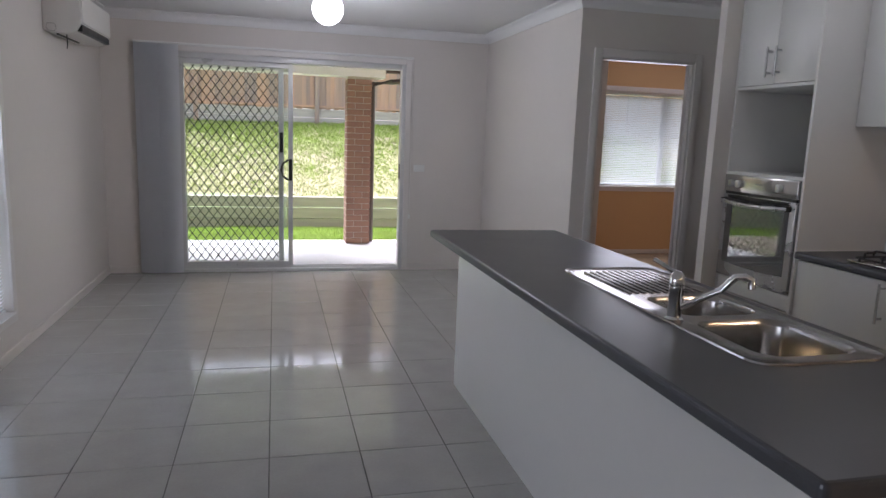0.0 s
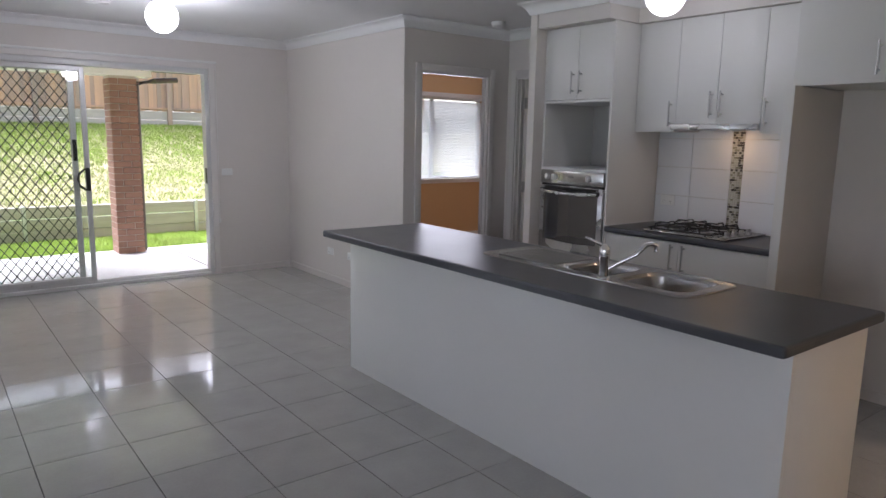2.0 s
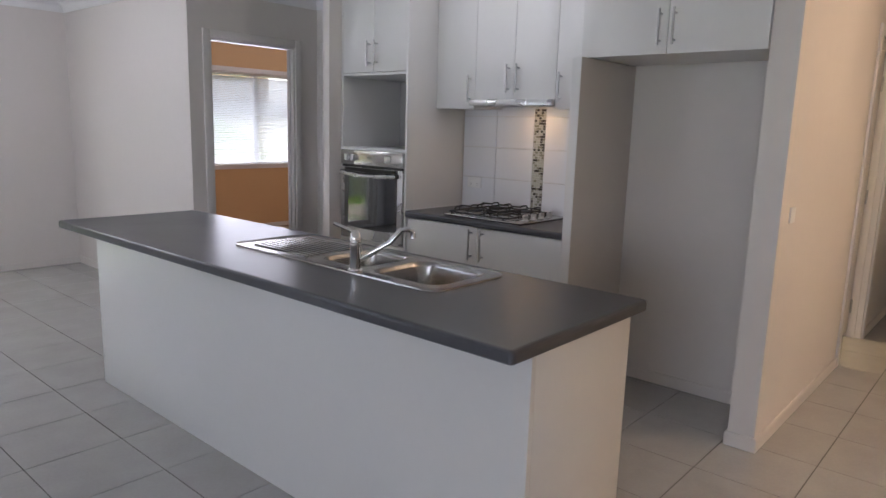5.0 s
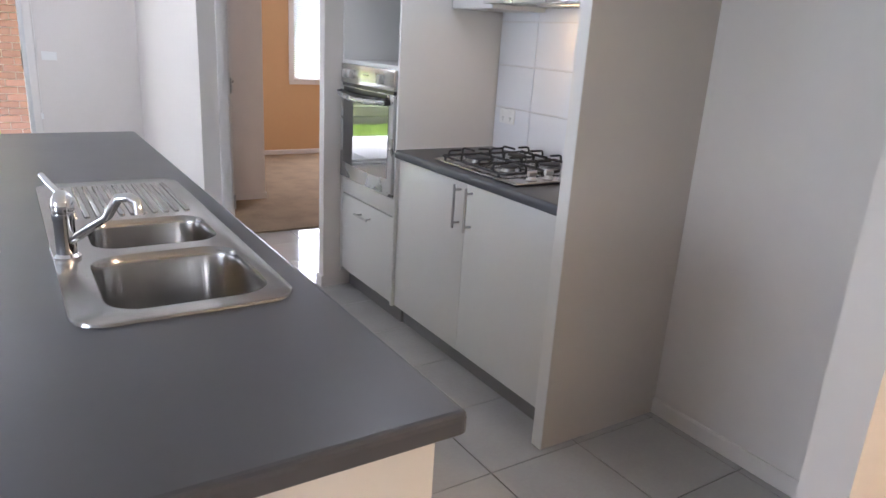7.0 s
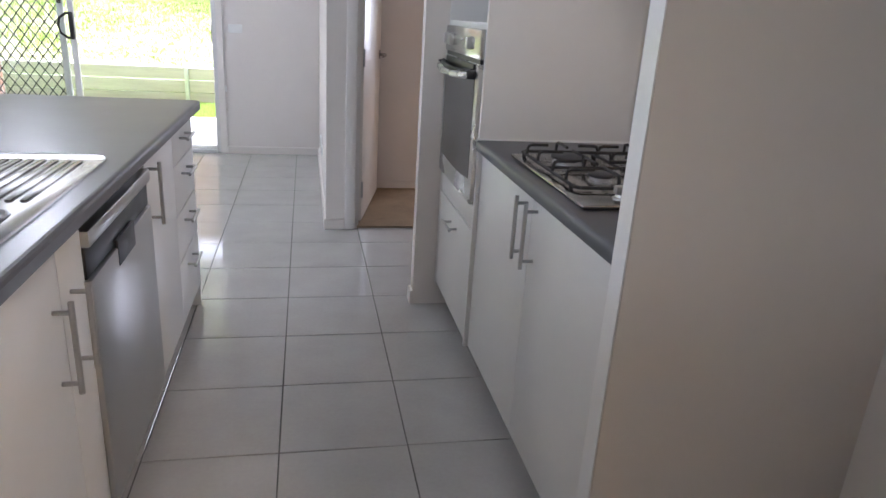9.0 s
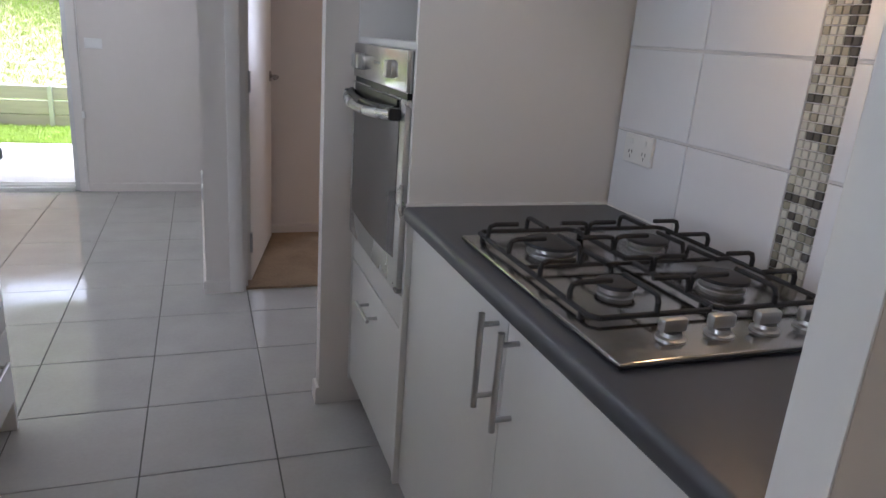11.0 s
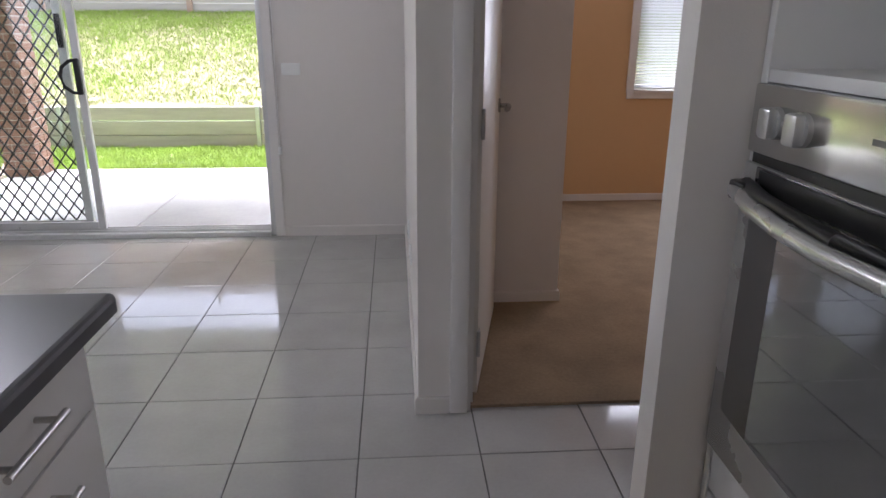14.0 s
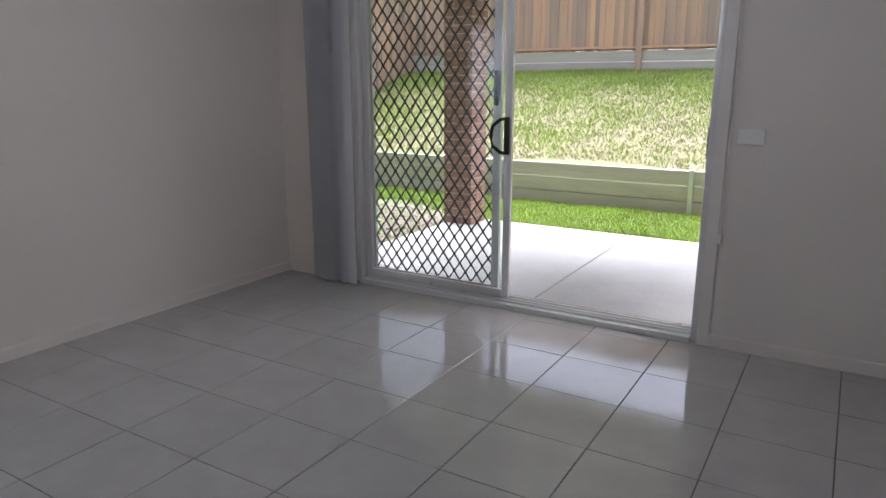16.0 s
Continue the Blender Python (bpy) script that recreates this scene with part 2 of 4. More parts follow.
def thing(name, label, category, group="", at=(0, 0, 0)):
    ob = new(name)
    ob.empty_display_size = 0.1
    ob.location = at
    return tagged(ob, label, category, group)


def boxes(bm, *dims, bevel=0.0):
    for d in dims:
        box(bm, *d, bevel=bevel)


def structure(name, mat, dims, label, category, bevel=0.0):
    bm = bmesh.new()
    boxes(bm, *dims, bevel=bevel)
    return tagged(mesh(name, bm, mat, smooth=bevel > 0), label, category, kind="structure")


def sweep(bm, points, radius, sides=8):
    """A bent rod through points."""
    pts = [Vector(p) for p in points]
    rings = []
    for i, p in enumerate(pts):
        d = (pts[min(i + 1, len(pts) - 1)] - pts[max(i - 1, 0)]).normalized()
        q = d.to_track_quat("Z", "Y")
        rings.append([bm.verts.new(p + q @ Vector((radius * math.cos(2 * math.pi * k / sides), radius * math.sin(2 * math.pi * k / sides), 0))) for k in range(sides)])
    for a, b in zip(rings, rings[1:]):
        best = min(range(sides), key=lambda o: (a[0].co - b[o].co).length)
        for k in range(sides):
            bm.faces.new((a[k], a[(k + 1) % sides], b[(k + 1 + best) % sides], b[(k + best) % sides]))
    bm.faces.new(rings[0])
    bm.faces.new(rings[-1])


def moulding(bm, path, profile, closed=False):
    """Sweep a profile of (out, up) along a plan path; out is to the right of the way walked."""
    n = len(path)
    rings = []
    for i in range(n):
        p = Vector(path[i])
        prev = Vector(path[i - 1]) if i or closed else None
        nxt = Vector(path[(i + 1) % n]) if i < n - 1 or closed else None
        dirs = [(q - r).normalized() for q, r in ((p, prev), (nxt, p)) if q is not None and r is not None]
        normals = [Vector((d.y, -d.x)) for d in dirs]
        out = normals[0] if len(normals) == 1 else (normals[0] + normals[1]) / (1 + normals[0].dot(normals[1]))
        rings.append([bm.verts.new((p.x + out.x * o, p.y + out.y * o, u)) for o, u in profile])
    k = len(profile)
    for i in range(n if closed else n - 1):
        a, b = rings[i], rings[(i + 1) % n]
        for j in range(k):
            bm.faces.new((a[j], a[(j + 1) % k], b[(j + 1) % k], b[j]))
    if not closed:
        bm.faces.new(rings[0])
        bm.faces.new(rings[-1])


# ---- the shell of the house ----
CEIL = 2.47
LEFT = -3.73
CORNER = -2.25
T = 0.09

structure("wall_back", M_WALL, [(LEFT - 0.2, -3.12, 0, 0.24, -0.05, CEIL), (-0.86, 0.0, 0, 0.24, -0.05, CEIL), (-3.12, -0.86, 0, 0.24, 2.13, CEIL)], "cream painted plaster wall round the sliding door", "wall")
structure("wall_right", M_WALL, [(0, T, CORNER, 0.24, -0.05, CEIL)], "cream painted plaster wall of the dining area", "wall")
structure("wall_bedroom_door", M_WALL, [(T, 0.17, CORNER, CORNER + T, -0.05, CEIL), (0.96, 1.19, CORNER, CORNER + T, -0.05, CEIL), (0.17, 0.96, CORNER, CORNER + T, 2.05, CEIL)], "cream wall with an open bedroom doorway", "wall")
structure("wall_passage_end", M_WALL, [(1.19, 1.28, -2.36, CORNER + T, -0.05, CEIL), (1.19, 1.28, -3.30, -3.13, -0.05, CEIL), (1.19, 1.28, -3.13, -2.36, 2.05, CEIL)], "cream wall with a second doorway", "wall")
structure("wall_tower_nib", M_WALL, [(0.37, 1.19, -3.415, -3.35, -0.05, CEIL)], "white painted nib wall beside the oven tower", "wall")
structure("wall_kitchen", M_WALL, [(1.04, 1.13, -6.14, -3.415, -0.05, CEIL)], "cream wall behind the kitchen bench", "wall")
structure("wall_hall_nib", M_WALL, [(0.53, 2.2, -6.26, -6.14, -0.05, CEIL), (3.0, 5.2, -6.26, -6.14, -0.05, CEIL), (2.2, 3.0, -6.26, -6.14, 2.05, CEIL)], "cream wall end beside the hallway", "wall")
structure("wall_left", M_WALL, [(LEFT - 0.2, LEFT, -2.5, 0, -0.05, CEIL), (LEFT - 0.2, LEFT, -3.64, -3.52, -0.05, CEIL), (LEFT - 0.2, LEFT, -3.52, -2.5, -0.05, 0.27), (LEFT - 0.2, LEFT, -3.52, -2.5, 1.98, CEIL)], "cream wall with a tall side window", "wall")
structure("wall_lounge_north", M_WALL, [(-8.5, LEFT - 0.2, -3.64, -3.5, -0.05, CEIL)], "cream plaster wall of the lounge", "wall")
structure("wall_lounge_west", M_WALL, [(-8.6, -8.5, -6.7, -3.5, -0.05, CEIL), (-8.6, -8.5, -11.0, -9.3, -0.05, CEIL), (-8.6, -8.5, -9.3, -6.7, -0.05, 0.5), (-8.6, -8.5, -9.3, -6.7, 2.2, CEIL)], "cream lounge wall, unseen, with an added window opening", "wall")
structure("wall_lounge_south", M_WALL, [(-8.6, 5.2, -11.1, -11.0, -0.05, CEIL)], "cream plaster wall behind the lounge", "wall")
structure("wall_hall_east", M_WALL, [(5.2, 5.3, -11.1, 1.1, -0.05, CEIL)], "cream wall at the end of the hallway", "wall")
structure("wall_hall_south", M_WALL, [(1.6, 5.2, -7.7, -7.6, -0.05, CEIL)], "cream wall of the hallway", "wall")
structure("wall_laundry", M_DOOR, [(1.6, 4.2, -4.55, -4.45, -0.05, CEIL), (4.2, 4.3, -6.14, -4.45, -0.05, CEIL)], "painted wall of the lit room off the hallway", "wall")
structure("wall_bedroom_robe", M_WALL, [(T, 0.74, -1.25, 0.8, -0.05, CEIL)], "cream wall return of the bedroom robe", "wall")
structure("wall_bedroom_window", M_WARMWALL, [(T, 1.76, 0.8, 1.0, -0.05, CEIL), (3.56, 5.2, 0.8, 1.0, -0.05, CEIL), (1.76, 3.56, 0.8, 1.0, -0.05, 0.87), (1.76, 3.56, 0.8, 1.0, 2.05, CEIL)], "bedroom window wall with warm light painted in as tan", "wall")
structure("wall_bedroom_south", M_WARMWALL, [(1.28, 5.2, CORNER - 0.01, CORNER + T, -0.05, CEIL)], "near bedroom wall with warm light painted in as tan", "wall")
structure("wall_bulkhead", M_WALL, [(0.385, 1.04, -4.06, -3.415, 2.285, CEIL), (0.70, 1.04, -5.24, -4.06, 2.285, CEIL), (0.50, 1.04, -6.14, -5.24, 2.285, CEIL)], "white plaster bulkhead above the kitchen cupboards", "wall")
structure("ceiling", M_CEIL, [(-8.6, 5.3, -11.1, 1.0, CEIL, CEIL + 0.12)], "white painted plaster ceiling", "ceiling")
structure("floor", M_GROUT, [(-8.6, 5.3, -11.1, 0.2, -0.11, -0.004)], "floor bed with dark grout joints", "floor")
structure("carpet", M_CARPET, [(0.1, 5.2, CORNER + 0.02, 0.8, -0.02, 0.012)], "tan cut pile bedroom carpet", "carpet")

# coved cornice along the ceiling
COVE = [(0, CEIL - 0.09), (0.008, CEIL - 0.088), (0.014, CEIL - 0.072), (0.03, CEIL - 0.045), (0.056, CEIL - 0.022), (0.072, CEIL - 0.014), (0.076, CEIL - 0.002), (0, CEIL - 0.002)]
bm = bmesh.new()
moulding(bm, [(-8.5, -3.64), (LEFT, -3.64), (LEFT, 0.0), (0.0, 0.0), (0.0, CORNER), (1.19, CORNER), (1.19, -3.35), (0.37, -3.35), (0.37, -4.06), (0.70, -4.06), (0.70, -5.24), (0.50, -5.24), (0.50, -6.26), (2.2, -6.26), (5.2, -6.26)], COVE)
tagged(mesh("cornice_trim", bm, M_CEIL, smooth=True), "white coved plaster cornice", "cornice", kind="structure")

SKIRT = [(0, 0.0), (0.012, 0.0), (0.012, 0.058), (0.008, 0.066), (0, 0.066)]


def skirting(*runs):
    bm = bmesh.new()
    for r in runs:
        moulding(bm, r, SKIRT)
    return tagged(mesh("baseboard", bm, M_WALL), "white painted timber skirting board", "skirting", kind="structure")


skirting([(-8.5, -3.64), (LEFT, -3.64), (LEFT, 0.0), (-3.16, 0.0)], [(-0.81, 0.0), (0.0, 0.0), (0.0, CORNER), (0.11, CORNER)],
         [(1.19, -3.19), (1.19, -3.35), (0.37, -3.35), (0.37, -3.415)], [(1.04, -5.28), (1.04, -6.14), (0.53, -6.14), (0.53, -6.26), (2.13, -6.26)], [(3.07, -6.26), (5.2, -6.26)],
         [(0.1, -1.25), (0.74, -1.25), (0.74, 0.8), (5.2, 0.8)])


def architrave(name, axis, a, b, plane, out, top=2.05, width=0.057):
    """Door lining and architraves; axis x: the wall runs along x at y = plane, out is the side it faces."""
    bm = bmesh.new()
    def add(u0, u1, v0, v1, z0, z1, bev=0.004):
        if axis == "x":
            box(bm, u0, u1, min(v0, v1), max(v0, v1), z0, z1, bevel=bev)
        else:
            box(bm, min(v0, v1), max(v0, v1), u0, u1, z0, z1, bevel=bev)
    f = plane + out * 0.015
    add(a - width, a + 0.006, plane, f, 0, top + width)
    add(b - 0.006, b + width, plane, f, 0, top + width)
    add(a + 0.006, b - 0.006, plane, f, top - 0.006, top + width)
    back = plane - out * T
    add(a, a + 0.02, plane - out * 0.002, back, 0, top, 0)
    add(b - 0.02, b, plane - out * 0.002, back, 0, top, 0)
    add(a + 0.02, b - 0.02, plane - out * 0.002, back, top - 0.02, top, 0)
    add(a + 0.02, a + 0.032, plane - out * 0.04, plane - out * 0.055, 0, top - 0.02, 0)
    add(b - 0.032, b - 0.02, plane - out * 0.04, plane - out * 0.055, 0, top - 0.02, 0)
    return tagged(mesh(name, bm, M_TRIM, smooth=True), "white painted timber door frame", "door frame", kind="structure")


architrave("trim_bedroom_door", "x", 0.17, 0.96, CORNER, -1)
architrave("trim_passage_door", "y", -3.13, -2.36, 1.19, -1)
architrave("trim_hall_door", "x", 2.2, 3.0, -6.26, -1)


def door_leaf(name, hinge, angle, width, label):
    """A flush door leaf swung about its hinge; angle in degrees from +x."""
    root = tagged(new(name), label, "door")
    root["kind"] = "structure"
    bm = bmesh.new()
    box(bm, 0, width, -0.0175, 0.0175, 0.015, 2.025, bevel=0.003)
    part("leaf", bm, M_DOOR, root, smooth=True)
    for side in (-1, 1):
        bm = bmesh.new()
        tube(bm, (width - 0.065, side * 0.0175, 1.0), (width - 0.065, side * 0.026, 1.0), 0.03, 20)
        tube(bm, (width - 0.065, side * 0.02, 1.0), (width - 0.065, side * 0.062, 1.0), 0.010, 12)
        sweep(bm, [(width - 0.065, side * 0.058, 1.0), (width - 0.10, side * 0.064, 1.0), (width - 0.15, side * 0.064, 0.998), (width - 0.178, side * 0.058, 0.996)], 0.011)
        part("door_handle", bm, M_SINK, root, "chrome lever handle", smooth=True)
    for z in (0.22, 1.02, 1.80):
        bm = bmesh.new()
        tube(bm, (-0.004, -0.02, z - 0.05), (-0.004, -0.02, z + 0.05), 0.007, 10)
        box(bm, -0.002, 0.028, -0.0205, -0.0185, z - 0.05, z + 0.05)
        part("hinge", bm, M_STEEL, root, "steel butt hinge")
    root.matrix_world = pose(hinge[0], hinge[1], 0.012, 0, 0, angle)
    return root


door_leaf("door_1", (0.205, CORNER + 0.085), 77.5, 0.82, "cream flush door standing wide open into the bedroom")
door_leaf("door_2", (1.265, -2.40), -25, 0.71, "cream flush door standing open off the passage")
door_leaf("door_3", (2.96, -6.16), 60, 0.74, "cream flush door standing open into the lit laundry")

# ---- sliding door, blinds and windows ----


def sliding_door():
    root = thing("sliding_door", "white aluminium sliding door, one half open behind a diamond grille screen", "sliding door")
    x0, x1, top = -3.12, -0.86, 2.13
    for dims in [(x0, x0 + 0.045, 0.02, 0.13, 0, top), (x1 - 0.045, x1, 0.02, 0.13, 0, top)]:
        boxpart("jamb", M_ALU, root, dims, 0.004)
    boxpart("head", M_ALU, root, (x0 + 0.045, x1 - 0.045, 0.02, 0.13, top - 0.06, top), 0.004)
    bm = bmesh.new()
    box(bm, x0 + 0.045, x1 - 0.045, -0.012, 0.15, -0.002, 0.03, bevel=0.004)
    for y in (0.03, 0.075, 0.118):
        box(bm, x0 + 0.05, x1 - 0.05, y, y + 0.006, 0.028, 0.044)
    part("sill_track", bm, M_ALU, root, "ribbed aluminium floor track")
    # timber architrave round the opening
    bm = bmesh.new()
    box(bm, x1 - 0.008, x1 + 0.05, -0.016, 0.0, 0, top + 0.05, bevel=0.004)
    box(bm, x0 - 0.05, x0 + 0.008, -0.016, 0.0, 0, top + 0.05, bevel=0.004)
    box(bm, x0 + 0.008, x1 - 0.008, -0.016, 0.0, top - 0.008, top + 0.05, bevel=0.004)
    part("architrave", bm, M_TRIM, root)
    # glass leaf and screen leaf share the first half
    def leaf(name, a, b, y, stile, mat):
        bm = bmesh.new()
        box(bm, a, a + stile, y, y + 0.03, 0.046, top - 0.062, bevel=0.003)
        box(bm, b - stile, b, y, y + 0.03, 0.046, top - 0.062, bevel=0.003)
        box(bm, a + stile, b - stile, y, y + 0.03, 0.046, 0.046 + stile, bevel=0.003)
        box(bm, a + stile, b - stile, y, y + 0.03, top - 0.062 - stile, top - 0.062, bevel=0.003)
        return part(name, bm, mat, root)
    f = leaf("glass_leaf", -3.07, -1.995, 0.065, 0.045, M_ALU)
    bm = bmesh.new()
    box(bm, -3.025, -2.04, 0.078, 0.082, 0.10, top - 0.10)
    pane = part("pane", bm, M_GLASS, f, "clear glass pane")
    pane.visible_shadow = False
    s = leaf("screen_leaf", -3.07, -2.085, 0.105, 0.05, M_ALU)
    # diamond grille: flattened wavy bars that touch to form diamonds
    bm = bmesh.new()
    ga, gb, z0, z1 = -3.02, -2.135, 0.096, top - 0.112
    step, rise = 0.082, 0.112
    n = int((gb - ga) / step) + 1
    m = int((z1 - z0) / rise) + 1
    w = 0.0037
    for i in range(-m, n + m):
        for sgn in (1, -1):
            # one straight bar clipped to the frame
            xa = ga + i * step
            pts = []
            for z in (z0, z1):
                pts.append((xa + sgn * (z - z0) / rise * step, z))
            (ax, az), (bx, bz) = pts
            lo, hi = 0.0, 1.0
            d = bx - ax
            t0, t1 = sorted(((ga - ax) / d, (gb - ax) / d))
            lo, hi = max(lo, t0), min(hi, t1)
            if hi - lo < 0.01:
                continue
            p = Vector((ax + d * lo, 0, az + (bz - az) * lo))
            q = Vector((ax + d * hi, 0, az + (bz - az) * hi))
            side = (q - p).normalized().cross(Vector((0, 1, 0))) * w
            vs = []
            for y in (0.112, 0.122):
                for c in (p - side, q - side, q + side, p + side):
                    vs.append(bm.verts.new((c.x, y + (0.004 if sgn > 0 else 0), c.z)))
            for idx in ((0, 1, 2, 3), (7, 6, 5, 4), (0, 4, 5, 1), (1, 5, 6, 2), (2, 6, 7, 3), (3, 7, 4, 0)):
                bm.faces.new([vs[k] for k in idx])
    # knuckles where bars cross
    for j in range(2 * m + 1):
        z = z0 + j * rise / 2
        for i in range(n + 1):
            x = ga + (i + (0.5 if j % 2 else 0)) * step
            if ga < x < gb and z0 < z < z1:
                box(bm, x - 0.006, x + 0.006, 0.111, 0.127, z - 0.010, z + 0.010)
    part("grille", bm, M_GRILLE, s, "dark diamond security grille")
    # fly mesh is too fine to see; the lock and handle of the screen
    bm = bmesh.new()
    box(bm, -2.125, -2.09, 0.085, 0.104, 1.20, 1.40, bevel=0.006)
    lk = part("lock_plate", bm, M_BLACK, s, "black lock plate", smooth=True)
    bm = bmesh.new()
    sweep(bm, [(-2.02 + dx, y, z) for dx, y, z in ((0.0, 0.06, 1.13), (-0.03, 0.035, 1.125), (-0.075, 0.025, 1.09), (-0.09, 0.022, 1.03), (-0.075, 0.025, 0.97), (-0.03, 0.035, 0.935), (0.0, 0.06, 0.93))], 0.011, 10)
    box(bm, -2.037, -2.0, 0.045, 0.066, 0.92, 1.14, bevel=0.008)
    part("pull_handle", bm, M_BLACK, f, "black curved pull handle", smooth=True)
    # latch keeper on the jamb
    bm = bmesh.new()
    box(bm, -0.912, -0.90, 0.03, 0.075, 0.96, 1.12, bevel=0.003)
    part("catch", bm, M_BLACK, root, "black latch keeper", smooth=True)


sliding_door()


def vertical_blind():
    root = thing("vertical_blind", "pale grey fabric vertical blind drawn to one side", "blind")
    bm = bmesh.new()
    box(bm, -3.44, -0.80, -0.055, -0.018, 2.175, 2.195, bevel=0.003)
    part("headrail", bm, M_PLASTIC, root, "white slim headrail")
    n = 24
    for i in range(n):
        x = -3.375 + 0.10 * i / (n - 4)
        last = i >= n - 3
        ang = radians(26 - (i % 3) * 6) if not last else radians((34, 20, 9)[i - (n - 3)])
        if last:
            x = (-3.235, -3.175, -3.10)[i - (n - 3)]
        bm = bmesh.new()
        w = 0.0635
        cols = []
        for k in range(5):
            u = -1 + k / 2
            bow = 0.006 * (1 - u * u)
            px = x + w * u * math.cos(ang) - bow * math.sin(ang)
            py = -0.085 + w * u * math.sin(ang) * -1 - bow * math.cos(ang)
            cols.append((px, py))
        rows = []
        for z in (0.015, 0.05, 1.1, 2.14, 2.172):
            rows.append([bm.verts.new((px, py, z)) for px, py in cols])
        for a, b in zip(rows, rows[1:]):
            for k in range(4):
                bm.faces.new((a[k], a[k + 1], b[k + 1], b[k]))
        bmesh.ops.solidify(bm, geom=bm.faces[:], thickness=0.0012)
        part("vane", bm, M_BLIND, root, smooth=True)
    bm = bmesh.new()
    sweep(bm, [(-0.805, -0.03, 2.17), (-0.80, -0.02, 1.3), (-0.805, -0.02, 0.55)], 0.0022, 6)
    box(bm, -0.815, -0.795, -0.03, 0.0, 0.55, 0.60, bevel=0.004)
    part("chain", bm, M_PLASTIC, root, "white control cord")


vertical_blind()


def window(name, axis, a, b, z0, z1, inner, outer, label, mullion=True, slats=True):
    """A white aluminium window in a wall; inner is the room-side plane."""
    root = tagged(new(name), label, "window")
    root["kind"] = "structure"
    def add(bm, u0, u1, v0, v1, w0, w1, bev=0.0):
        v0, v1 = min(v0, v1), max(v0, v1)
        if axis == "x":
            box(bm, u0, u1, v0, v1, w0, w1, bevel=bev)
        else:
            box(bm, v0, v1, u0, u1, w0, w1, bevel=bev)
    s = 1 if outer > inner else -1
    y0, y1 = inner + s * 0.10, inner + s * 0.15
    bm = bmesh.new()
    add(bm, a, a + 0.04, y0, y1, z0, z1)
    add(bm, b - 0.04, b, y0, y1, z0, z1)
    add(bm, a + 0.04, b - 0.04, y0, y1, z0, z0 + 0.04)
    add(bm, a + 0.04, b - 0.04, y0, y1, z1 - 0.04, z1)
    if mullion:
        add(bm, (a + b) / 2 - 0.025, (a + b) / 2 + 0.025, y0, y1, z0 + 0.04, z1 - 0.04)
    part("window_frame", bm, M_ALU, root)
    bm = bmesh.new()
    add(bm, a + 0.04, b - 0.04, inner + s * 0.12, inner + s * 0.124, z0 + 0.04, z1 - 0.04)
    g = part("pane", bm, M_GLASS, root)
    g.visible_shadow = False
    bm = bmesh.new()
    add(bm, a - 0.05, b + 0.05, inner - s * 0.016, inner - s * 0.0, z0 - 0.055, z0 - 0.012, 0.003)
    add(bm, a - 0.055, a + 0.004, inner - s * 0.016, inner, z0 - 0.012, z1 + 0.055, 0.003)
    add(bm, b - 0.004, b + 0.055, inner - s * 0.016, inner, z0 - 0.012, z1 + 0.055, 0.003)
    add(bm, a + 0.004, b - 0.004, inner - s * 0.016, inner, z1 - 0.004, z1 + 0.055, 0.003)
    add(bm, a, b, inner - s * 0.03, inner + s * 0.10, z0 - 0.012, z0 + 0.006, 0.003)
    part("window_sill", bm, M_TRIM, root)
    if slats:
        blind = thing("venetian_blind", "white slim venetian blind lowered with slats open", "blind")
        bm = bmesh.new()
        add(bm, a + 0.01, b - 0.01, inner + s * 0.02, inner + s * 0.055, z1 - 0.03, z1 - 0.002)
        part("headrail", bm, M_PLASTIC, blind)
        bm = bmesh.new()
        add(bm, a + 0.01, b - 0.01, inner + s * 0.027, inner + s * 0.049, z0 + 0.012, z0 + 0.026)
        part("bottom_rail", bm, M_PLASTIC, blind)
        pitch = 0.0215
        n = int((z1 - z0 - 0.07) / pitch)
        tilt = radians(47)
        w = 0.0125
        c, si = w * math.cos(tilt), w * math.sin(tilt)
        def slat(zc):
            bm = bmesh.new()
            pts = [(-c, si * s * 1.0), (0, 0.002), (c, -si * s * 1.0)]
            rows = []
            for u in (a + 0.012, b - 0.012):
                rows.append([bm.verts.new((u, inner + s * 0.038 + v, zc + h) if axis == "x" else (inner + s * 0.038 + v, u, zc + h)) for v, h in pts])
            for k in range(2):
                bm.faces.new((rows[0][k], rows[0][k + 1], rows[1][k + 1], rows[1][k]))
            bmesh.ops.solidify(bm, geom=bm.faces[:], thickness=0.0008)
            return bm
        first = part("slat", slat(0.0), M_VENETIAN, blind)
        first.location.z = z0 + 0.035
        for j in range(1, n):
            o = first.copy()
            scene.collection.objects.link(o)
            o.location.z = z0 + 0.035 + j * pitch
        for u in (a + 0.2, (a + b) / 2 - 0.1, b - 0.2):
            bm = bmesh.new()
            add(bm, u - 0.001, u + 0.001, inner + s * 0.024, inner + s * 0.026, z0 + 0.02, z1 - 0.03)
            part("ladder_cord", bm, M_PLASTIC, blind)
    return root


window("window_1", "x", 1.76, 3.56, 0.87, 2.05, 0.8, 1.0, "white aluminium bedroom window")
window("window_2", "y", -3.52, -2.5, 0.27, 1.98, LEFT, LEFT - 0.2, "tall white aluminium side window", mullion=False)
# this lounge window is added out of view to go with the fill lamp
window("window_3_unseen", "y", -9.3, -6.7, 0.5, 2.2, -8.5, -8.6, "wide white aluminium lounge window, unseen, added for the fill lamp", slats=False)

# ---- kitchen ----


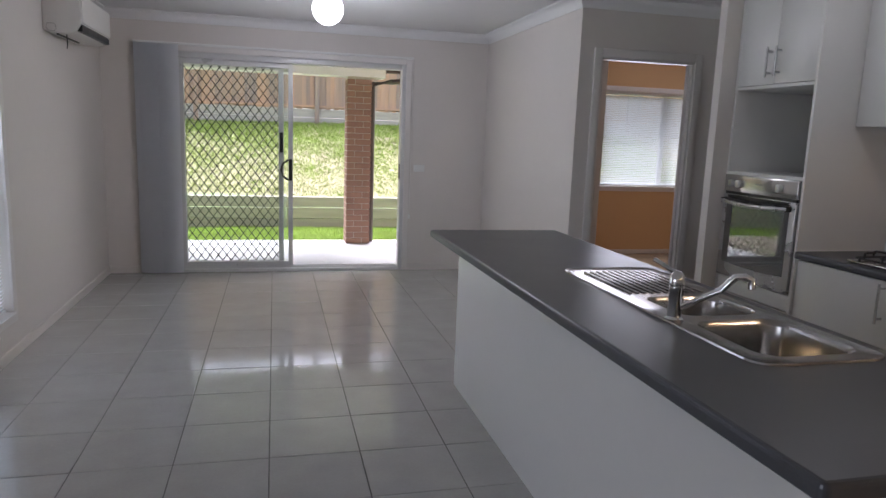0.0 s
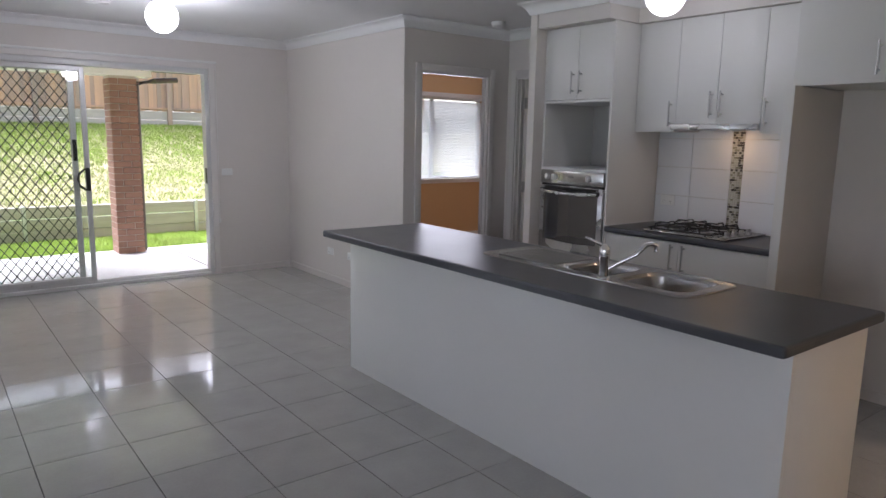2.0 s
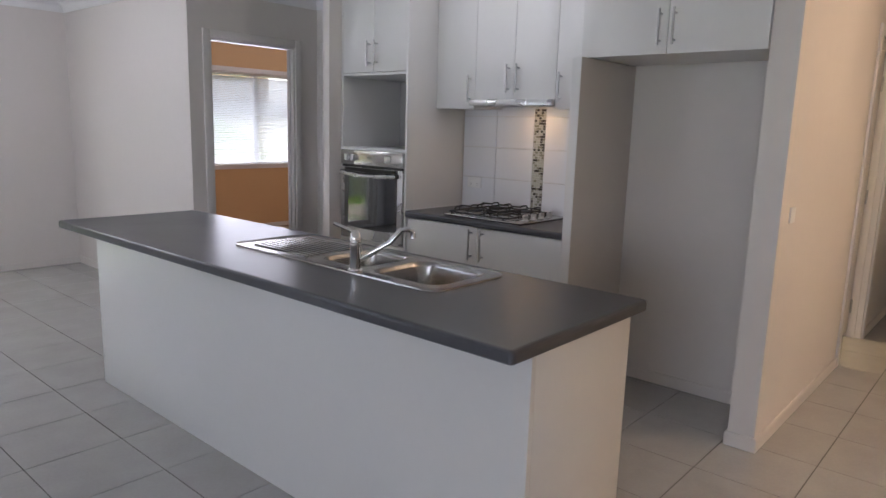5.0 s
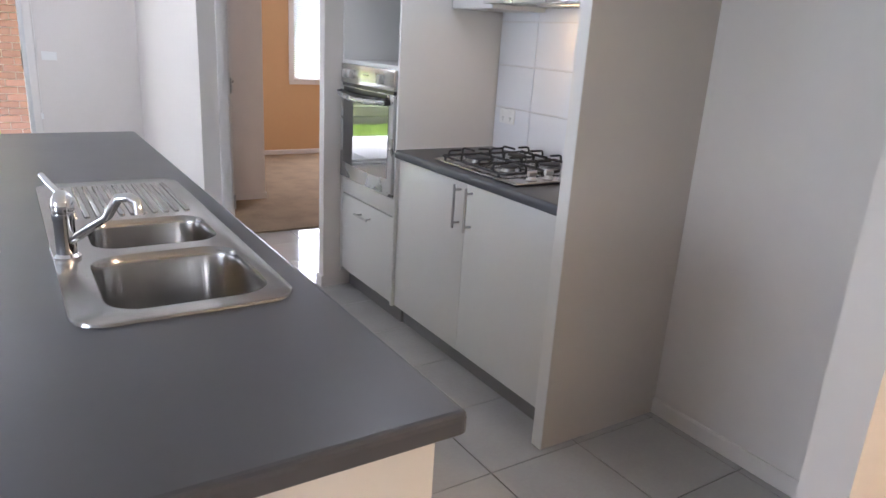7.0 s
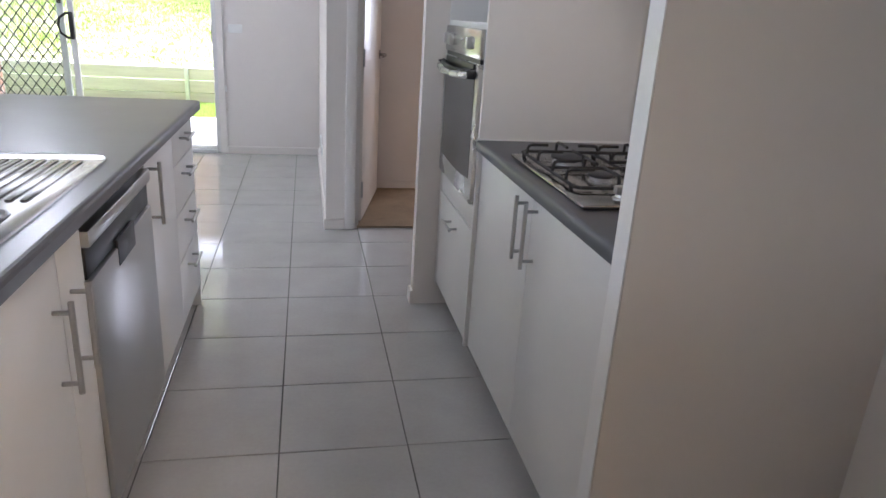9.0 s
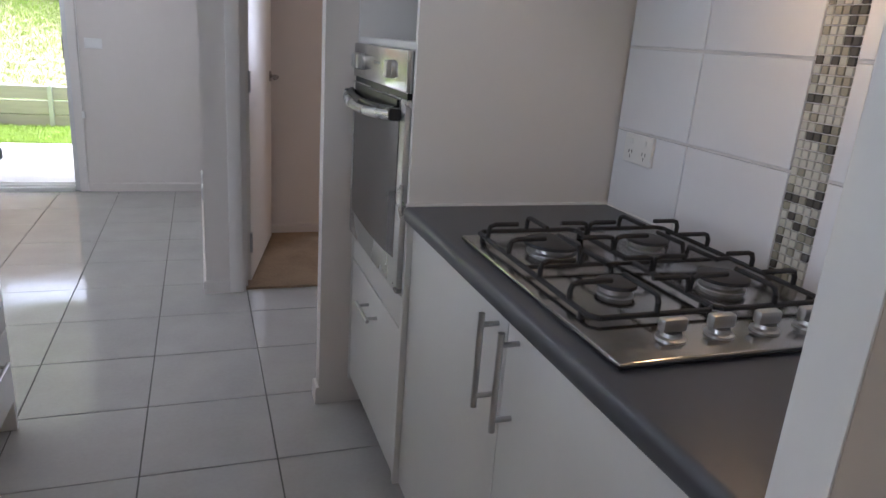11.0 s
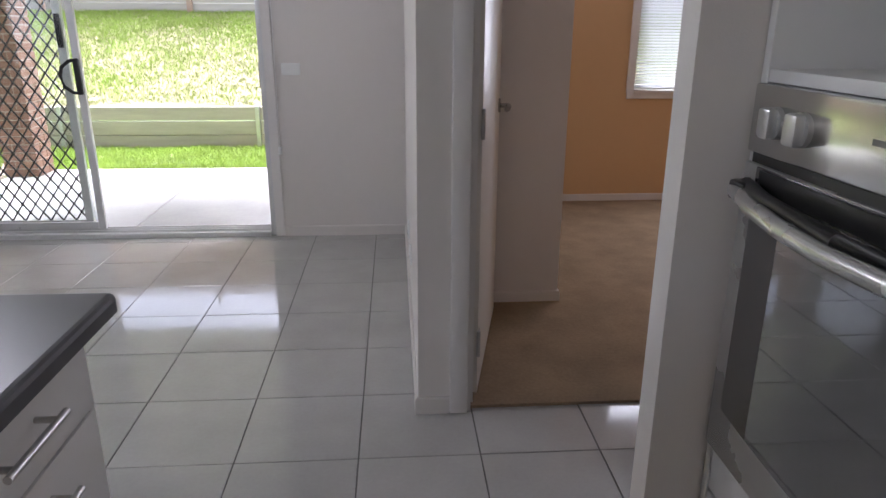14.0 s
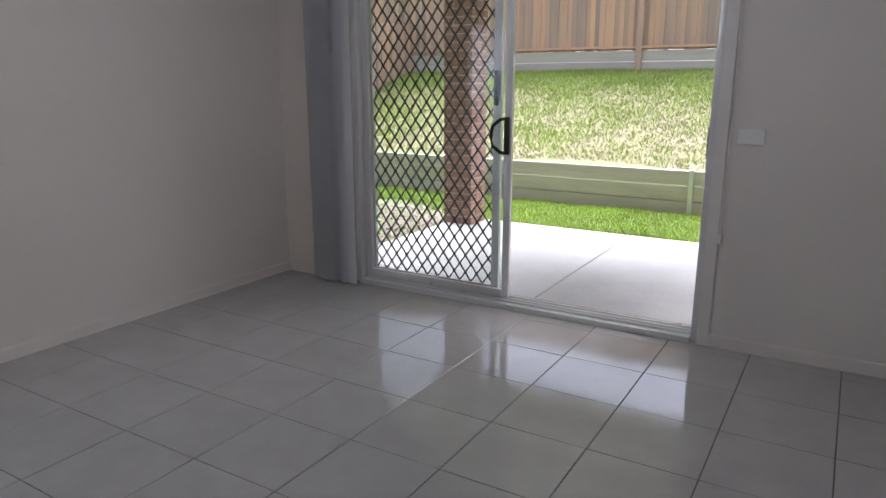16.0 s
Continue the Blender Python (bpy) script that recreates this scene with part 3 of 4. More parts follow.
def bar_handle(parent, a, b, out, r=0.006):
    """A bar handle between two points, standing off along out."""
    a, b, out = Vector(a), Vector(b), Vector(out)
    d = (b - a).normalized()
    bm = bmesh.new()
    tube(bm, a + out * 0.034, b + out * 0.034, r, 14)
    for p in (a + d * 0.022, b - d * 0.022):
        tube(bm, p, p + out * 0.034, r * 0.85, 10)
    return part("handle", bm, M_STEEL, parent, "brushed steel bar handle", smooth=True)


def front(parent, name, mat, plane, s, y0, y1, z0, z1, gap=0.0015):
    """A door or drawer front at x = plane; s = -1 faces -x."""
    bm = bmesh.new()
    a, b = sorted((plane, plane - s * 0.018))
    box(bm, a, b, y0 + gap, y1 - gap, z0 + gap, z1 - gap, bevel=0.0015)
    return part(name, bm, mat, parent, smooth=True)


def oven_tower():
    root = thing("oven_tower", "white laminate oven tower with an open microwave shelf", "cabinet")
    x, xb, y0, y1 = 0.474, 1.035, -4.052, -3.418
    boxpart("side_panel", M_CAB, root, (x - 0.002, xb, y0, y0 + 0.018, 0.10, 2.283), 0.001)
    boxpart("side_panel", M_CAB, root, (x - 0.002, xb, y1 - 0.018, y1, 0.10, 2.283), 0.001)
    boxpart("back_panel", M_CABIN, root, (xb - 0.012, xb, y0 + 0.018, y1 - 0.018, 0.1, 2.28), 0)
    for z in (0.10, 0.60, 1.265, 1.752, 2.262):
        boxpart("shelf", M_CAB, root, (x + (0.0 if z in (1.265, 1.752) else 0.02), xb - 0.012, y0 + 0.018, y1 - 0.018, z, z + 0.018), 0.001)
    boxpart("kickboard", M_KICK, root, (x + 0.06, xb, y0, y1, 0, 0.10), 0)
    m = -3.735
    d = front(root, "door", M_CAB, x, -1, m, y1 - 0.004, 1.772, 2.28)
    bar_handle(d, (x, m + 0.035, 1.81), (x, m + 0.035, 1.97), (-1, 0, 0))
    d = front(root, "door", M_CAB, x, -1, y0 + 0.004, m, 1.772, 2.28)
    bar_handle(d, (x, m - 0.035, 1.81), (x, m - 0.035, 1.97), (-1, 0, 0))
    d = front(root, "drawer", M_CAB, x, -1, y0 + 0.018, y1 - 0.018, 0.12, 0.56)
    bar_handle(d, (x, m - 0.075, 0.49), (x, m + 0.075, 0.49), (-1, 0, 0))
    front(root, "filler_panel", M_CAB, x, -1, y0 + 0.018, y1 - 0.018, 0.565, 0.652)


oven_tower()


def oven():
    root = thing("wall_oven", "silver built-in wall oven with dark glass door", "oven")
    x, y0, y1 = 0.458, -4.028, -3.432
    boxpart("body", M_KICK, root, (x + 0.024, 0.98, y0 + 0.02, y1 - 0.02, 0.68, 1.245), 0)
    bm = bmesh.new()
    box(bm, x, x + 0.022, y0, y1, 1.165, 1.264, bevel=0.004)
    panel = part("control_panel", bm, M_POLISHED, root, "silver control panel", smooth=True)
    bm = bmesh.new()
    box(bm, x + 0.006, x + 0.02, y0 + 0.01, y1 - 0.01, 1.15, 1.166)
    part("vent_gap", bm, M_BLACK, root)
    # door frame and glass
    bm = bmesh.new()
    dz0, dz1 = 0.66, 1.15
    box(bm, x, x + 0.022, y0, y1, dz0, dz1, bevel=0.004)
    door = part("door", bm, M_SILVER, root, smooth=True)
    bm = bmesh.new()
    n = 14
    low = [(y0 + 0.042 + (y1 - y0 - 0.084) * i / n, dz0 + 0.075 + 0.012 * (2 * i / n - 1) ** 2) for i in range(n + 1)]
    loop = [bm.verts.new((x - 0.003, y, z)) for y, z in low] + [bm.verts.new((x - 0.003, y1 - 0.042, dz1 - 0.002)), bm.verts.new((x - 0.003, y0 + 0.042, dz1 - 0.002))]
    f = bm.faces.new(loop)
    r = bmesh.ops.extrude_face_region(bm, geom=[f])
    for v in [g for g in r["geom"] if isinstance(g, bmesh.types.BMVert)]:
        v.co.x += 0.015
    part("glass", bm, M_OVENGLASS, door, "dark reflective oven glass")
    bm = bmesh.new()
    sweep(bm, [(x - 0.024, y0 + 0.03, 1.112), (x - 0.042, y0 + 0.11, 1.106), (x - 0.052, y0 + 0.2, 1.102), (x - 0.055, (y0 + y1) / 2, 1.1), (x - 0.052, y1 - 0.2, 1.102), (x - 0.042, y1 - 0.11, 1.106), (x - 0.024, y1 - 0.03, 1.112)], 0.0125, 12)
    part("handle", bm, M_SILVER, door, "silver bowed bar handle", smooth=True)
    bm = bmesh.new()
    sweep(bm, [(x - 0.014, y0 + 0.04, 1.122), (x - 0.03, y0 + 0.12, 1.118), (x - 0.04, (y0 + y1) / 2, 1.114), (x - 0.03, y1 - 0.12, 1.118), (x - 0.014, y1 - 0.04, 1.122)], 0.011, 10)
    part("grip_lining", bm, M_BLACK, door, "black grip behind the handle", smooth=True)
    for yy in (y0 + 0.045, y1 - 0.045):
        bm = bmesh.new()
        box(bm, x - 0.034, x - 0.001, yy - 0.022, yy + 0.022, 1.098, 1.128, bevel=0.006)
        part("handle_mount", bm, M_BLACK, door, "black handle mount", smooth=True)
    bm = bmesh.new()
    box(bm, x - 0.006, x - 0.0032, y0 + 0.056, y1 - 0.056, 1.115, 1.146)
    part("top_band", bm, M_BLACK, door)
    for y in (y1 - 0.07, y1 - 0.135, y0 + 0.13):
        bm = bmesh.new()
        tube(bm, (x, y, 1.214), (x - 0.008, y, 1.214), 0.023, 24)
        box(bm, x - 0.022, x - 0.004, y - 0.015, y + 0.015, 1.193, 1.235, bevel=0.005)
        part("knob", bm, M_SILVER, panel, "silver square knob", smooth=True)
    bm = bmesh.new()
    box(bm, x - 0.001, x + 0.002, -3.76, -3.70, 1.217, 1.224)
    part("mark", bm, M_KICK, panel)
    for z in (0.84, 0.97):
        bm = bmesh.new()
        tube(bm, (x + 0.03, y0 + 0.07, z), (x + 0.03, y1 - 0.07, z), 0.003, 8)
        part("rack_rail", bm, M_CHROME, root)


oven()


def cabinet_run():
    x, xb = 0.487, 1.03
    # two base doors below the cooktop
    root = thing("base_cabinet", "white laminate base cabinet with two doors below the cooktop", "cabinet")
    a, b, m = -5.232, -4.054, -4.63
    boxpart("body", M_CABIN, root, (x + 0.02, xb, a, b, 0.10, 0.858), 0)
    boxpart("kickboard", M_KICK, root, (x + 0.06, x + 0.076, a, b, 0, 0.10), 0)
    d = front(root, "door", M_CAB, x, -1, m, b, 0.105, 0.856)
    bar_handle(d, (x, m + 0.04, 0.66), (x, m + 0.04, 0.845), (-1, 0, 0))
    d = front(root, "door", M_CAB, x, -1, a, m, 0.105, 0.856)
    bar_handle(d, (x, m - 0.045, 0.66), (x, m - 0.045, 0.845), (-1, 0, 0))
    # worktop with rolled front edge
    bm = bmesh.new()
    moulding(bm, [(0.462, -4.054), (0.462, -5.234)], [(0.0, 0.868), (-0.004, 0.862), (-0.576, 0.862), (-0.576, 0.9), (-0.014, 0.9), (-0.006, 0.898), (-0.001, 0.892), (0.0, 0.886)])
    tagged(mesh("worktop", bm, M_BENCH, smooth=True), "charcoal laminate worktop against the tiled wall", "worktop")
    bm = bmesh.new()
    box(bm, 0.465, 1.03, -4.060, -4.053, 0.9, 0.906)
    box(bm, 1.027, 1.033, -5.234, -4.06, 0.9, 0.904)
    tagged(mesh("sealant_trim", bm, M_PLASTIC), "white sealant bead along the worktop", "trim", kind="structure")
    # tall fridge panel, its beige standing in for warm light from the hall
    root = thing("fridge_panel", "laminate panel between worktop and fridge space, warm light painted in as beige", "panel")
    bm = bmesh.new()
    box(bm, 0.44, 1.04, -5.288, -5.236, 0.0, 1.80, bevel=0.002)
    part("panel", bm, M_WARMPANEL, root, smooth=True)
    bm = bmesh.new()
    box(bm, 0.4365, 0.4395, -5.288, -5.236, 0.0, 1.80, bevel=0.001)
    part("edge_strip", bm, M_CAB, root, "white edge strip")
    # overheads
    xo = 0.735
    def overhead(label, y0, y1, z0, z1, plane, doors, hside):
        r = thing("overhead_cabinet", label, "cabinet", "overhead cupboards of the kitchen")
        boxpart("body", M_CAB, r, (plane + 0.02, 1.036, y0 + 0.001, y1 - 0.001, z0, z1), 0.001)
        for i in range(doors):
            u0 = y0 + (y1 - y0) * i / doors
            u1 = y0 + (y1 - y0) * (i + 1) / doors
            d = front(r, "door", M_CAB, plane, -1, u0, u1, z0 - 0.004, z1)
            hy = u1 - 0.035 if (doors == 2 and i == 0) or hside > 0 else u0 + 0.035
            if doors == 2 and i == 1:
                hy = u0 + 0.035
            bar_handle(d, (plane, hy, z0 + 0.035), (plane, hy, z0 + 0.20), (-1, 0, 0))
        return r
    overhead("narrow white overhead cupboard beside the oven tower", -4.375, -4.056, 1.555, 2.283, xo, 1, -1)
    overhead("white overhead cupboard with two doors above the rangehood", -4.958, -4.375, 1.61, 2.283, xo, 2, 0)
    overhead("narrow white overhead cupboard beside the fridge space", -5.236, -4.958, 1.555, 2.283, xo, 1, 1)
    overhead("deep white cupboard with two doors above the fridge space", -6.138, -5.238, 1.805, 2.283, 0.515, 2, 0)


cabinet_run()


def rangehood():
    root = thing("rangehood", "slim silver slide-out rangehood with a warm lamp lit", "rangehood")
    bm = bmesh.new()
    box(bm, 0.72, 1.03, -4.955, -4.378, 1.575, 1.606, bevel=0.002)
    part("body", bm, M_SILVER, root)
    bm = bmesh.new()
    box(bm, 0.685, 0.722, -4.965, -4.37, 1.568, 1.606, bevel=0.005)
    part("front_rail", bm, M_SILVER, root, "silver front rail", smooth=True)
    for y0 in (-4.94, -4.665):
        bm = bmesh.new()
        box(bm, 0.74, 0.83, y0, y0 + 0.27, 1.570, 1.5745)
        for k in range(8):
            box(bm, 0.745 + k * 0.0105, 0.749 + k * 0.0105, y0 + 0.01, y0 + 0.26, 1.5685, 1.5705)
        part("filter", bm, M_STEEL, root, "ribbed grease filter")
    bm = bmesh.new()
    box(bm, 0.84, 0.89, -4.76, -4.64, 1.5735, 1.5755)
    part("lamp_lens", bm, M_HOODLIGHT, root, "glowing lamp lens")


rangehood()


def cooktop():
    root = thing("gas_cooktop", "stainless steel gas cooktop with four burners and black trivets", "cooktop")
    x0, x1, y0, y1, z = 0.50, 1.0, -4.93, -4.345, 0.9
    bm = bmesh.new()
    box(bm, x0 + 0.006, x1 - 0.006, y0 + 0.006, y1 - 0.006, z + 0.0005, z + 0.004)
    part("seal", bm, M_BLACK, root)
    bm = bmesh.new()
    box(bm, x0, x1, y0, y1, z + 0.004, z + 0.013, bevel=0.004)
    part("plate", bm, M_SINK, root, "brushed stainless plate", smooth=True)
    zt = z + 0.013
    burners = [(0.64, -4.475, 0.045), (0.86, -4.475, 0.034), (0.64, -4.70, 0.028), (0.86, -4.70, 0.037)]
    for bx, by, r in burners:
        bm = bmesh.new()
        lathe(bm, [(r * 1.1, 0), (r * 1.1, 0.003), (r * 0.92, 0.005), (r * 0.92, 0.010), (r * 1.06, 0.012), (r * 1.06, 0.014)], (bx, by, zt), 28)
        b = part("burner", bm, M_STEEL, root, smooth=True)
        bm = bmesh.new()
        lathe(bm, [(r * 1.1, 0.0142), (r * 1.24, 0.016), (r * 1.22, 0.022), (r * 1.05, 0.024)], (bx, by, zt), 28)
        part("cap", bm, M_CAP, b, "matt charcoal burner cap", smooth=True)
    top, low, rod = zt + 0.042, zt + 0.012, 0.0047
    ya, yb = -4.815, -4.365
    for xa, xe in ((0.527, 0.748), (0.752, 0.973)):
        xc = (xa + xe) / 2
        bm = bmesh.new()
        c = 0.012
        loop = [(xa + c, ya), (xe - c, ya), (xe, ya + c), (xe, yb - c), (xe - c, yb), (xa + c, yb), (xa, yb - c), (xa, ya + c), (xa + c, ya)]
        sweep(bm, [(x, y, low) for x, y in loop], rod, 8)
        sweep(bm, [(xa, -4.588, low), (xe, -4.588, low)], rod * 0.9, 8)
        for cx in (xa, xe):
            for cy in (ya + 0.03, yb - 0.03):
                tube(bm, (cx, cy, zt), (cx, cy, low), 0.006, 8)
        trivet = part("trivet", bm, M_IRON, root, "black wire pan trivet", smooth=True)

        def finger(*pts):
            bm = bmesh.new()
            sweep(bm, pts, rod, 8)
            part("finger", bm, M_IRON, trivet, smooth=True)

        for by in (-4.475, -4.70):
            for side, e in ((1, xa), (-1, xe)):
                for dy, reach in ((0.055, 0.062), (-0.045, 0.072)):
                    y = by + dy
                    finger((e, y, low), (e, y, top - 0.012), (e + side * 0.004, y, top - 0.003), (e + side * 0.013, y, top), (e + side * reach, y, top))
        for e, side, by in ((yb, -1, -4.475), (ya, 1, -4.70)):
            finger((xc, e, low), (xc, e, top - 0.012), (xc, e + side * 0.004, top - 0.003), (xc, e + side * 0.013, top), (xc, by - side * 0.022, top))
        finger((xc, -4.50, top), (xc, -4.578, top), (xc, -4.588, low))
        finger((xc, -4.675, top), (xc, -4.598, top), (xc, -4.588, low))
    for i in range(4):
        kx = 0.62 + i * 0.085
        bm = bmesh.new()
        lathe(bm, [(0.022, 0), (0.022, 0.004), (0.016, 0.006), (0.015, 0.012), (0.004, 0.0125)], (kx, -4.875, zt), 24)
        k = part("knob", bm, M_STEEL, root, "brushed steel control knob", smooth=True)
        bm = bmesh.new()
        box(bm, kx - 0.021, kx + 0.021, -4.884, -4.866, zt + 0.0125, zt + 0.034, bevel=0.005)
        part("grip", bm, M_STEEL, k, "brushed steel grip", smooth=True)
    return root


cooktop()


def socket_outlet(name, m, label, double=True):
    """A power point built facing -y at the origin."""
    root = thing(name, label, "power outlet" if "outlet" in name else "switch")
    w = 0.058 if double else 0.036
    bm = bmesh.new()
    box(bm, -w, w, -0.009, 0.0, -0.036, 0.036, bevel=0.003)
    plate = part("plate", bm, M_PLASTIC, root, smooth=True)
    for s in ((-0.028, 0.028) if double else (0,)):
        bm = bmesh.new()
        box(bm, s - 0.006, s + 0.006, -0.012, -0.009, 0.012, 0.026, bevel=0.001)
        part("switch_rocker", bm, M_PLASTIC, plate)
        if "outlet" in name:
            bm = bmesh.new()
            for k, ang in ((-0.006, 20), (0.006, -20)):
                box(bm, s + k - 0.001, s + k + 0.001, -0.0095, -0.0088, -0.012, -0.004)
            box(bm, s - 0.001, s + 0.001, -0.0095, -0.0088, -0.024, -0.016)
            part("socket_slots", bm, M_BLACK, plate)
    root.matrix_world = m
    return root


socket_outlet("power_outlet", pose(1.030, -4.167, 1.067, 0, 0, -90), "white double power outlet on the tiled splashback")
socket_outlet("power_outlet", pose(0.0, -0.95, 0.31, 0, 0, -90), "white power outlet low on the dining wall")
socket_outlet("power_outlet", pose(0.0, -1.36, 0.31, 0, 0, -90), "white power outlet low on the dining wall")
socket_outlet("light_switch", pose(-0.707, 0.0, 1.08), "white double light switch beside the sliding door")
socket_outlet("light_switch", pose(0.70, -6.26, 1.09), "white single light switch on the hallway wall", False)

# ---- island ----
IX0, IX1, IY0, IY1 = -1.32, -0.555, -6.173, -3.277
FX = -0.585


def island():
    root = thing("island_bench_base", "white laminate island base with a plain back panel", "island bench")
    px = -1.165
    boxpart("back_panel", M_CAB, root, (px, px + 0.02, -6.13, -3.36, 0.0, 0.861), 0.001)
    boxpart("end_panel", M_CAB, root, (px + 0.021, FX - 0.002, -6.13, -6.112, 0.0, 0.861), 0.001)
    boxpart("end_panel", M_CAB, root, (px + 0.021, FX - 0.002, -3.378, -3.36, 0.0, 0.861), 0.001)
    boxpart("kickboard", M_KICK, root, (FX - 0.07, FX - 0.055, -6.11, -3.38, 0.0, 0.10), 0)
    # worktop, with a hole for the two bowls
    bm = bmesh.new()
    r = 0.016
    def ring(z, inset):
        pts = []
        for cx, cy, a0 in ((IX1 - r, IY1 - r, 0), (IX0 + r, IY1 - r, 90), (IX0 + r, IY0 + r, 180), (IX1 - r, IY0 + r, 270)):
            for k in range(6):
                a = radians(a0 + 90 * k / 5)
                pts.append(bm.verts.new((cx + (r - inset) * math.cos(a), cy + (r - inset) * math.sin(a), z)))
        return pts
    rings = [ring(0.862, 0.004), ring(0.866, 0.0), ring(0.888, 0.0), ring(0.895, 0.002), ring(0.8985, 0.006), ring(0.9, 0.012)]
    for a, b in zip(rings, rings[1:]):
        for k in range(len(a)):
            bm.faces.new((a[k], a[(k + 1) % len(a)], b[(k + 1) % len(a)], b[k]))
    hx0, hx1, hy0, hy1 = -0.985, -0.63, -5.61, -4.905
    for z, outer in ((0.9, rings[-1]), (0.862, rings[0])):
        hole = [bm.verts.new(p) for p in ((hx0, hy0, z), (hx1, hy0, z), (hx1, hy1, z), (hx0, hy1, z))]
        es = [bm.edges.get((outer[k], outer[(k + 1) % len(outer)])) for k in range(len(outer))]
        es += [bm.edges.new((hole[k], hole[(k + 1) % 4])) for k in range(4)]
        bmesh.ops.triangle_fill(bm, edges=es, use_beauty=True)
    tagged(mesh("island_worktop", bm, M_BENCH), "charcoal laminate island worktop with rolled edges", "worktop")
    # kitchen-side units
    def unit(name, label, y0, y1, top=0.858):
        u = thing(name, label, "cabinet", "island cabinet units")
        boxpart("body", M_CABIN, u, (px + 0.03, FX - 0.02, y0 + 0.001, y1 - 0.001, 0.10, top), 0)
        return u
    u = unit("drawer_unit", "white laminate unit of four drawers with steel handles", -3.80, -3.38)
    for z0, z1 in ((0.725, 0.856), (0.54, 0.722), (0.355, 0.537), (0.105, 0.352)):
        d = front(u, "drawer", M_CAB, FX, 1, -3.80, -3.362, z0, z1)
        zc = z1 - 0.05
        bar_handle(d, (FX, -3.675, zc), (FX, -3.515, zc), (1, 0, 0))
    u = unit("base_cabinet", "white laminate island cupboard beside the dishwasher", -4.245, -3.80)
    d = front(u, "door", M_CAB, FX, 1, -4.245, -3.80, 0.105, 0.856)
    bar_handle(d, (FX, -4.20, 0.64), (FX, -4.20, 0.835), (1, 0, 0))
    u = unit("base_cabinet", "white laminate sink cupboard with two doors", -5.56, -4.86, 0.64)
    narrow = front(u, "door", M_CAB, FX, 1, -5.01, -4.86, 0.105, 0.856)
    d = front(u, "door", M_CAB, FX, 1, -5.56, -5.01, 0.105, 0.856)
    bar_handle(d, (FX, -5.06, 0.56), (FX, -5.06, 0.755), (1, 0, 0))
    bar_handle(narrow, (FX, -4.955, 0.56), (FX, -4.955, 0.755), (1, 0, 0))
    u = unit("base_cabinet", "white laminate end cupboard of the island", -6.11, -5.56, 0.64)
    d = front(u, "door", M_CAB, FX, 1, -6.128, -5.56, 0.105, 0.856)
    bar_handle(d, (FX, -5.61, 0.56), (FX, -5.61, 0.755), (1, 0, 0))


island()


def dishwasher():
    root = thing("dishwasher", "stainless steel dishwasher built under the island worktop", "dishwasher")
    a, b = -4.857, -4.249
    boxpart("body", M_KICK, root, (-1.13, FX - 0.05, a + 0.004, b - 0.004, 0.10, 0.845), 0)
    bm = bmesh.new()
    box(bm, FX - 0.05, FX + 0.012, a, b, 0.12, 0.715, bevel=0.004)
    part("door", bm, M_STEEL, root, smooth=True)
    bm = bmesh.new()
    box(bm, FX - 0.05, FX + 0.004, a, b, 0.717, 0.79, bevel=0.003)
    part("control_panel", bm, M_BLACK, root, "black glossy control strip", smooth=True)
    bm = bmesh.new()
    box(bm, FX + 0.004, FX + 0.014, (a + b) / 2 - 0.085, (a + b) / 2 + 0.085, 0.665, 0.735, bevel=0.004)
    part("pocket_handle", bm, M_BLACK, root, "black recessed pocket handle", smooth=True)
    bm = bmesh.new()
    box(bm, FX - 0.05, FX + 0.016, a, b, 0.79, 0.828, bevel=0.005)
    part("top_rail", bm, M_STEEL, root, smooth=True)
    # solid black strip painted as the shade in the open recess
    bm = bmesh.new()
    box(bm, FX - 0.05, FX - 0.012, a, b, 0.83, 0.856)
    part("shadow_gap", bm, M_BLACK, root, "black strip standing in for the shaded gap under the worktop")



dishwasher()


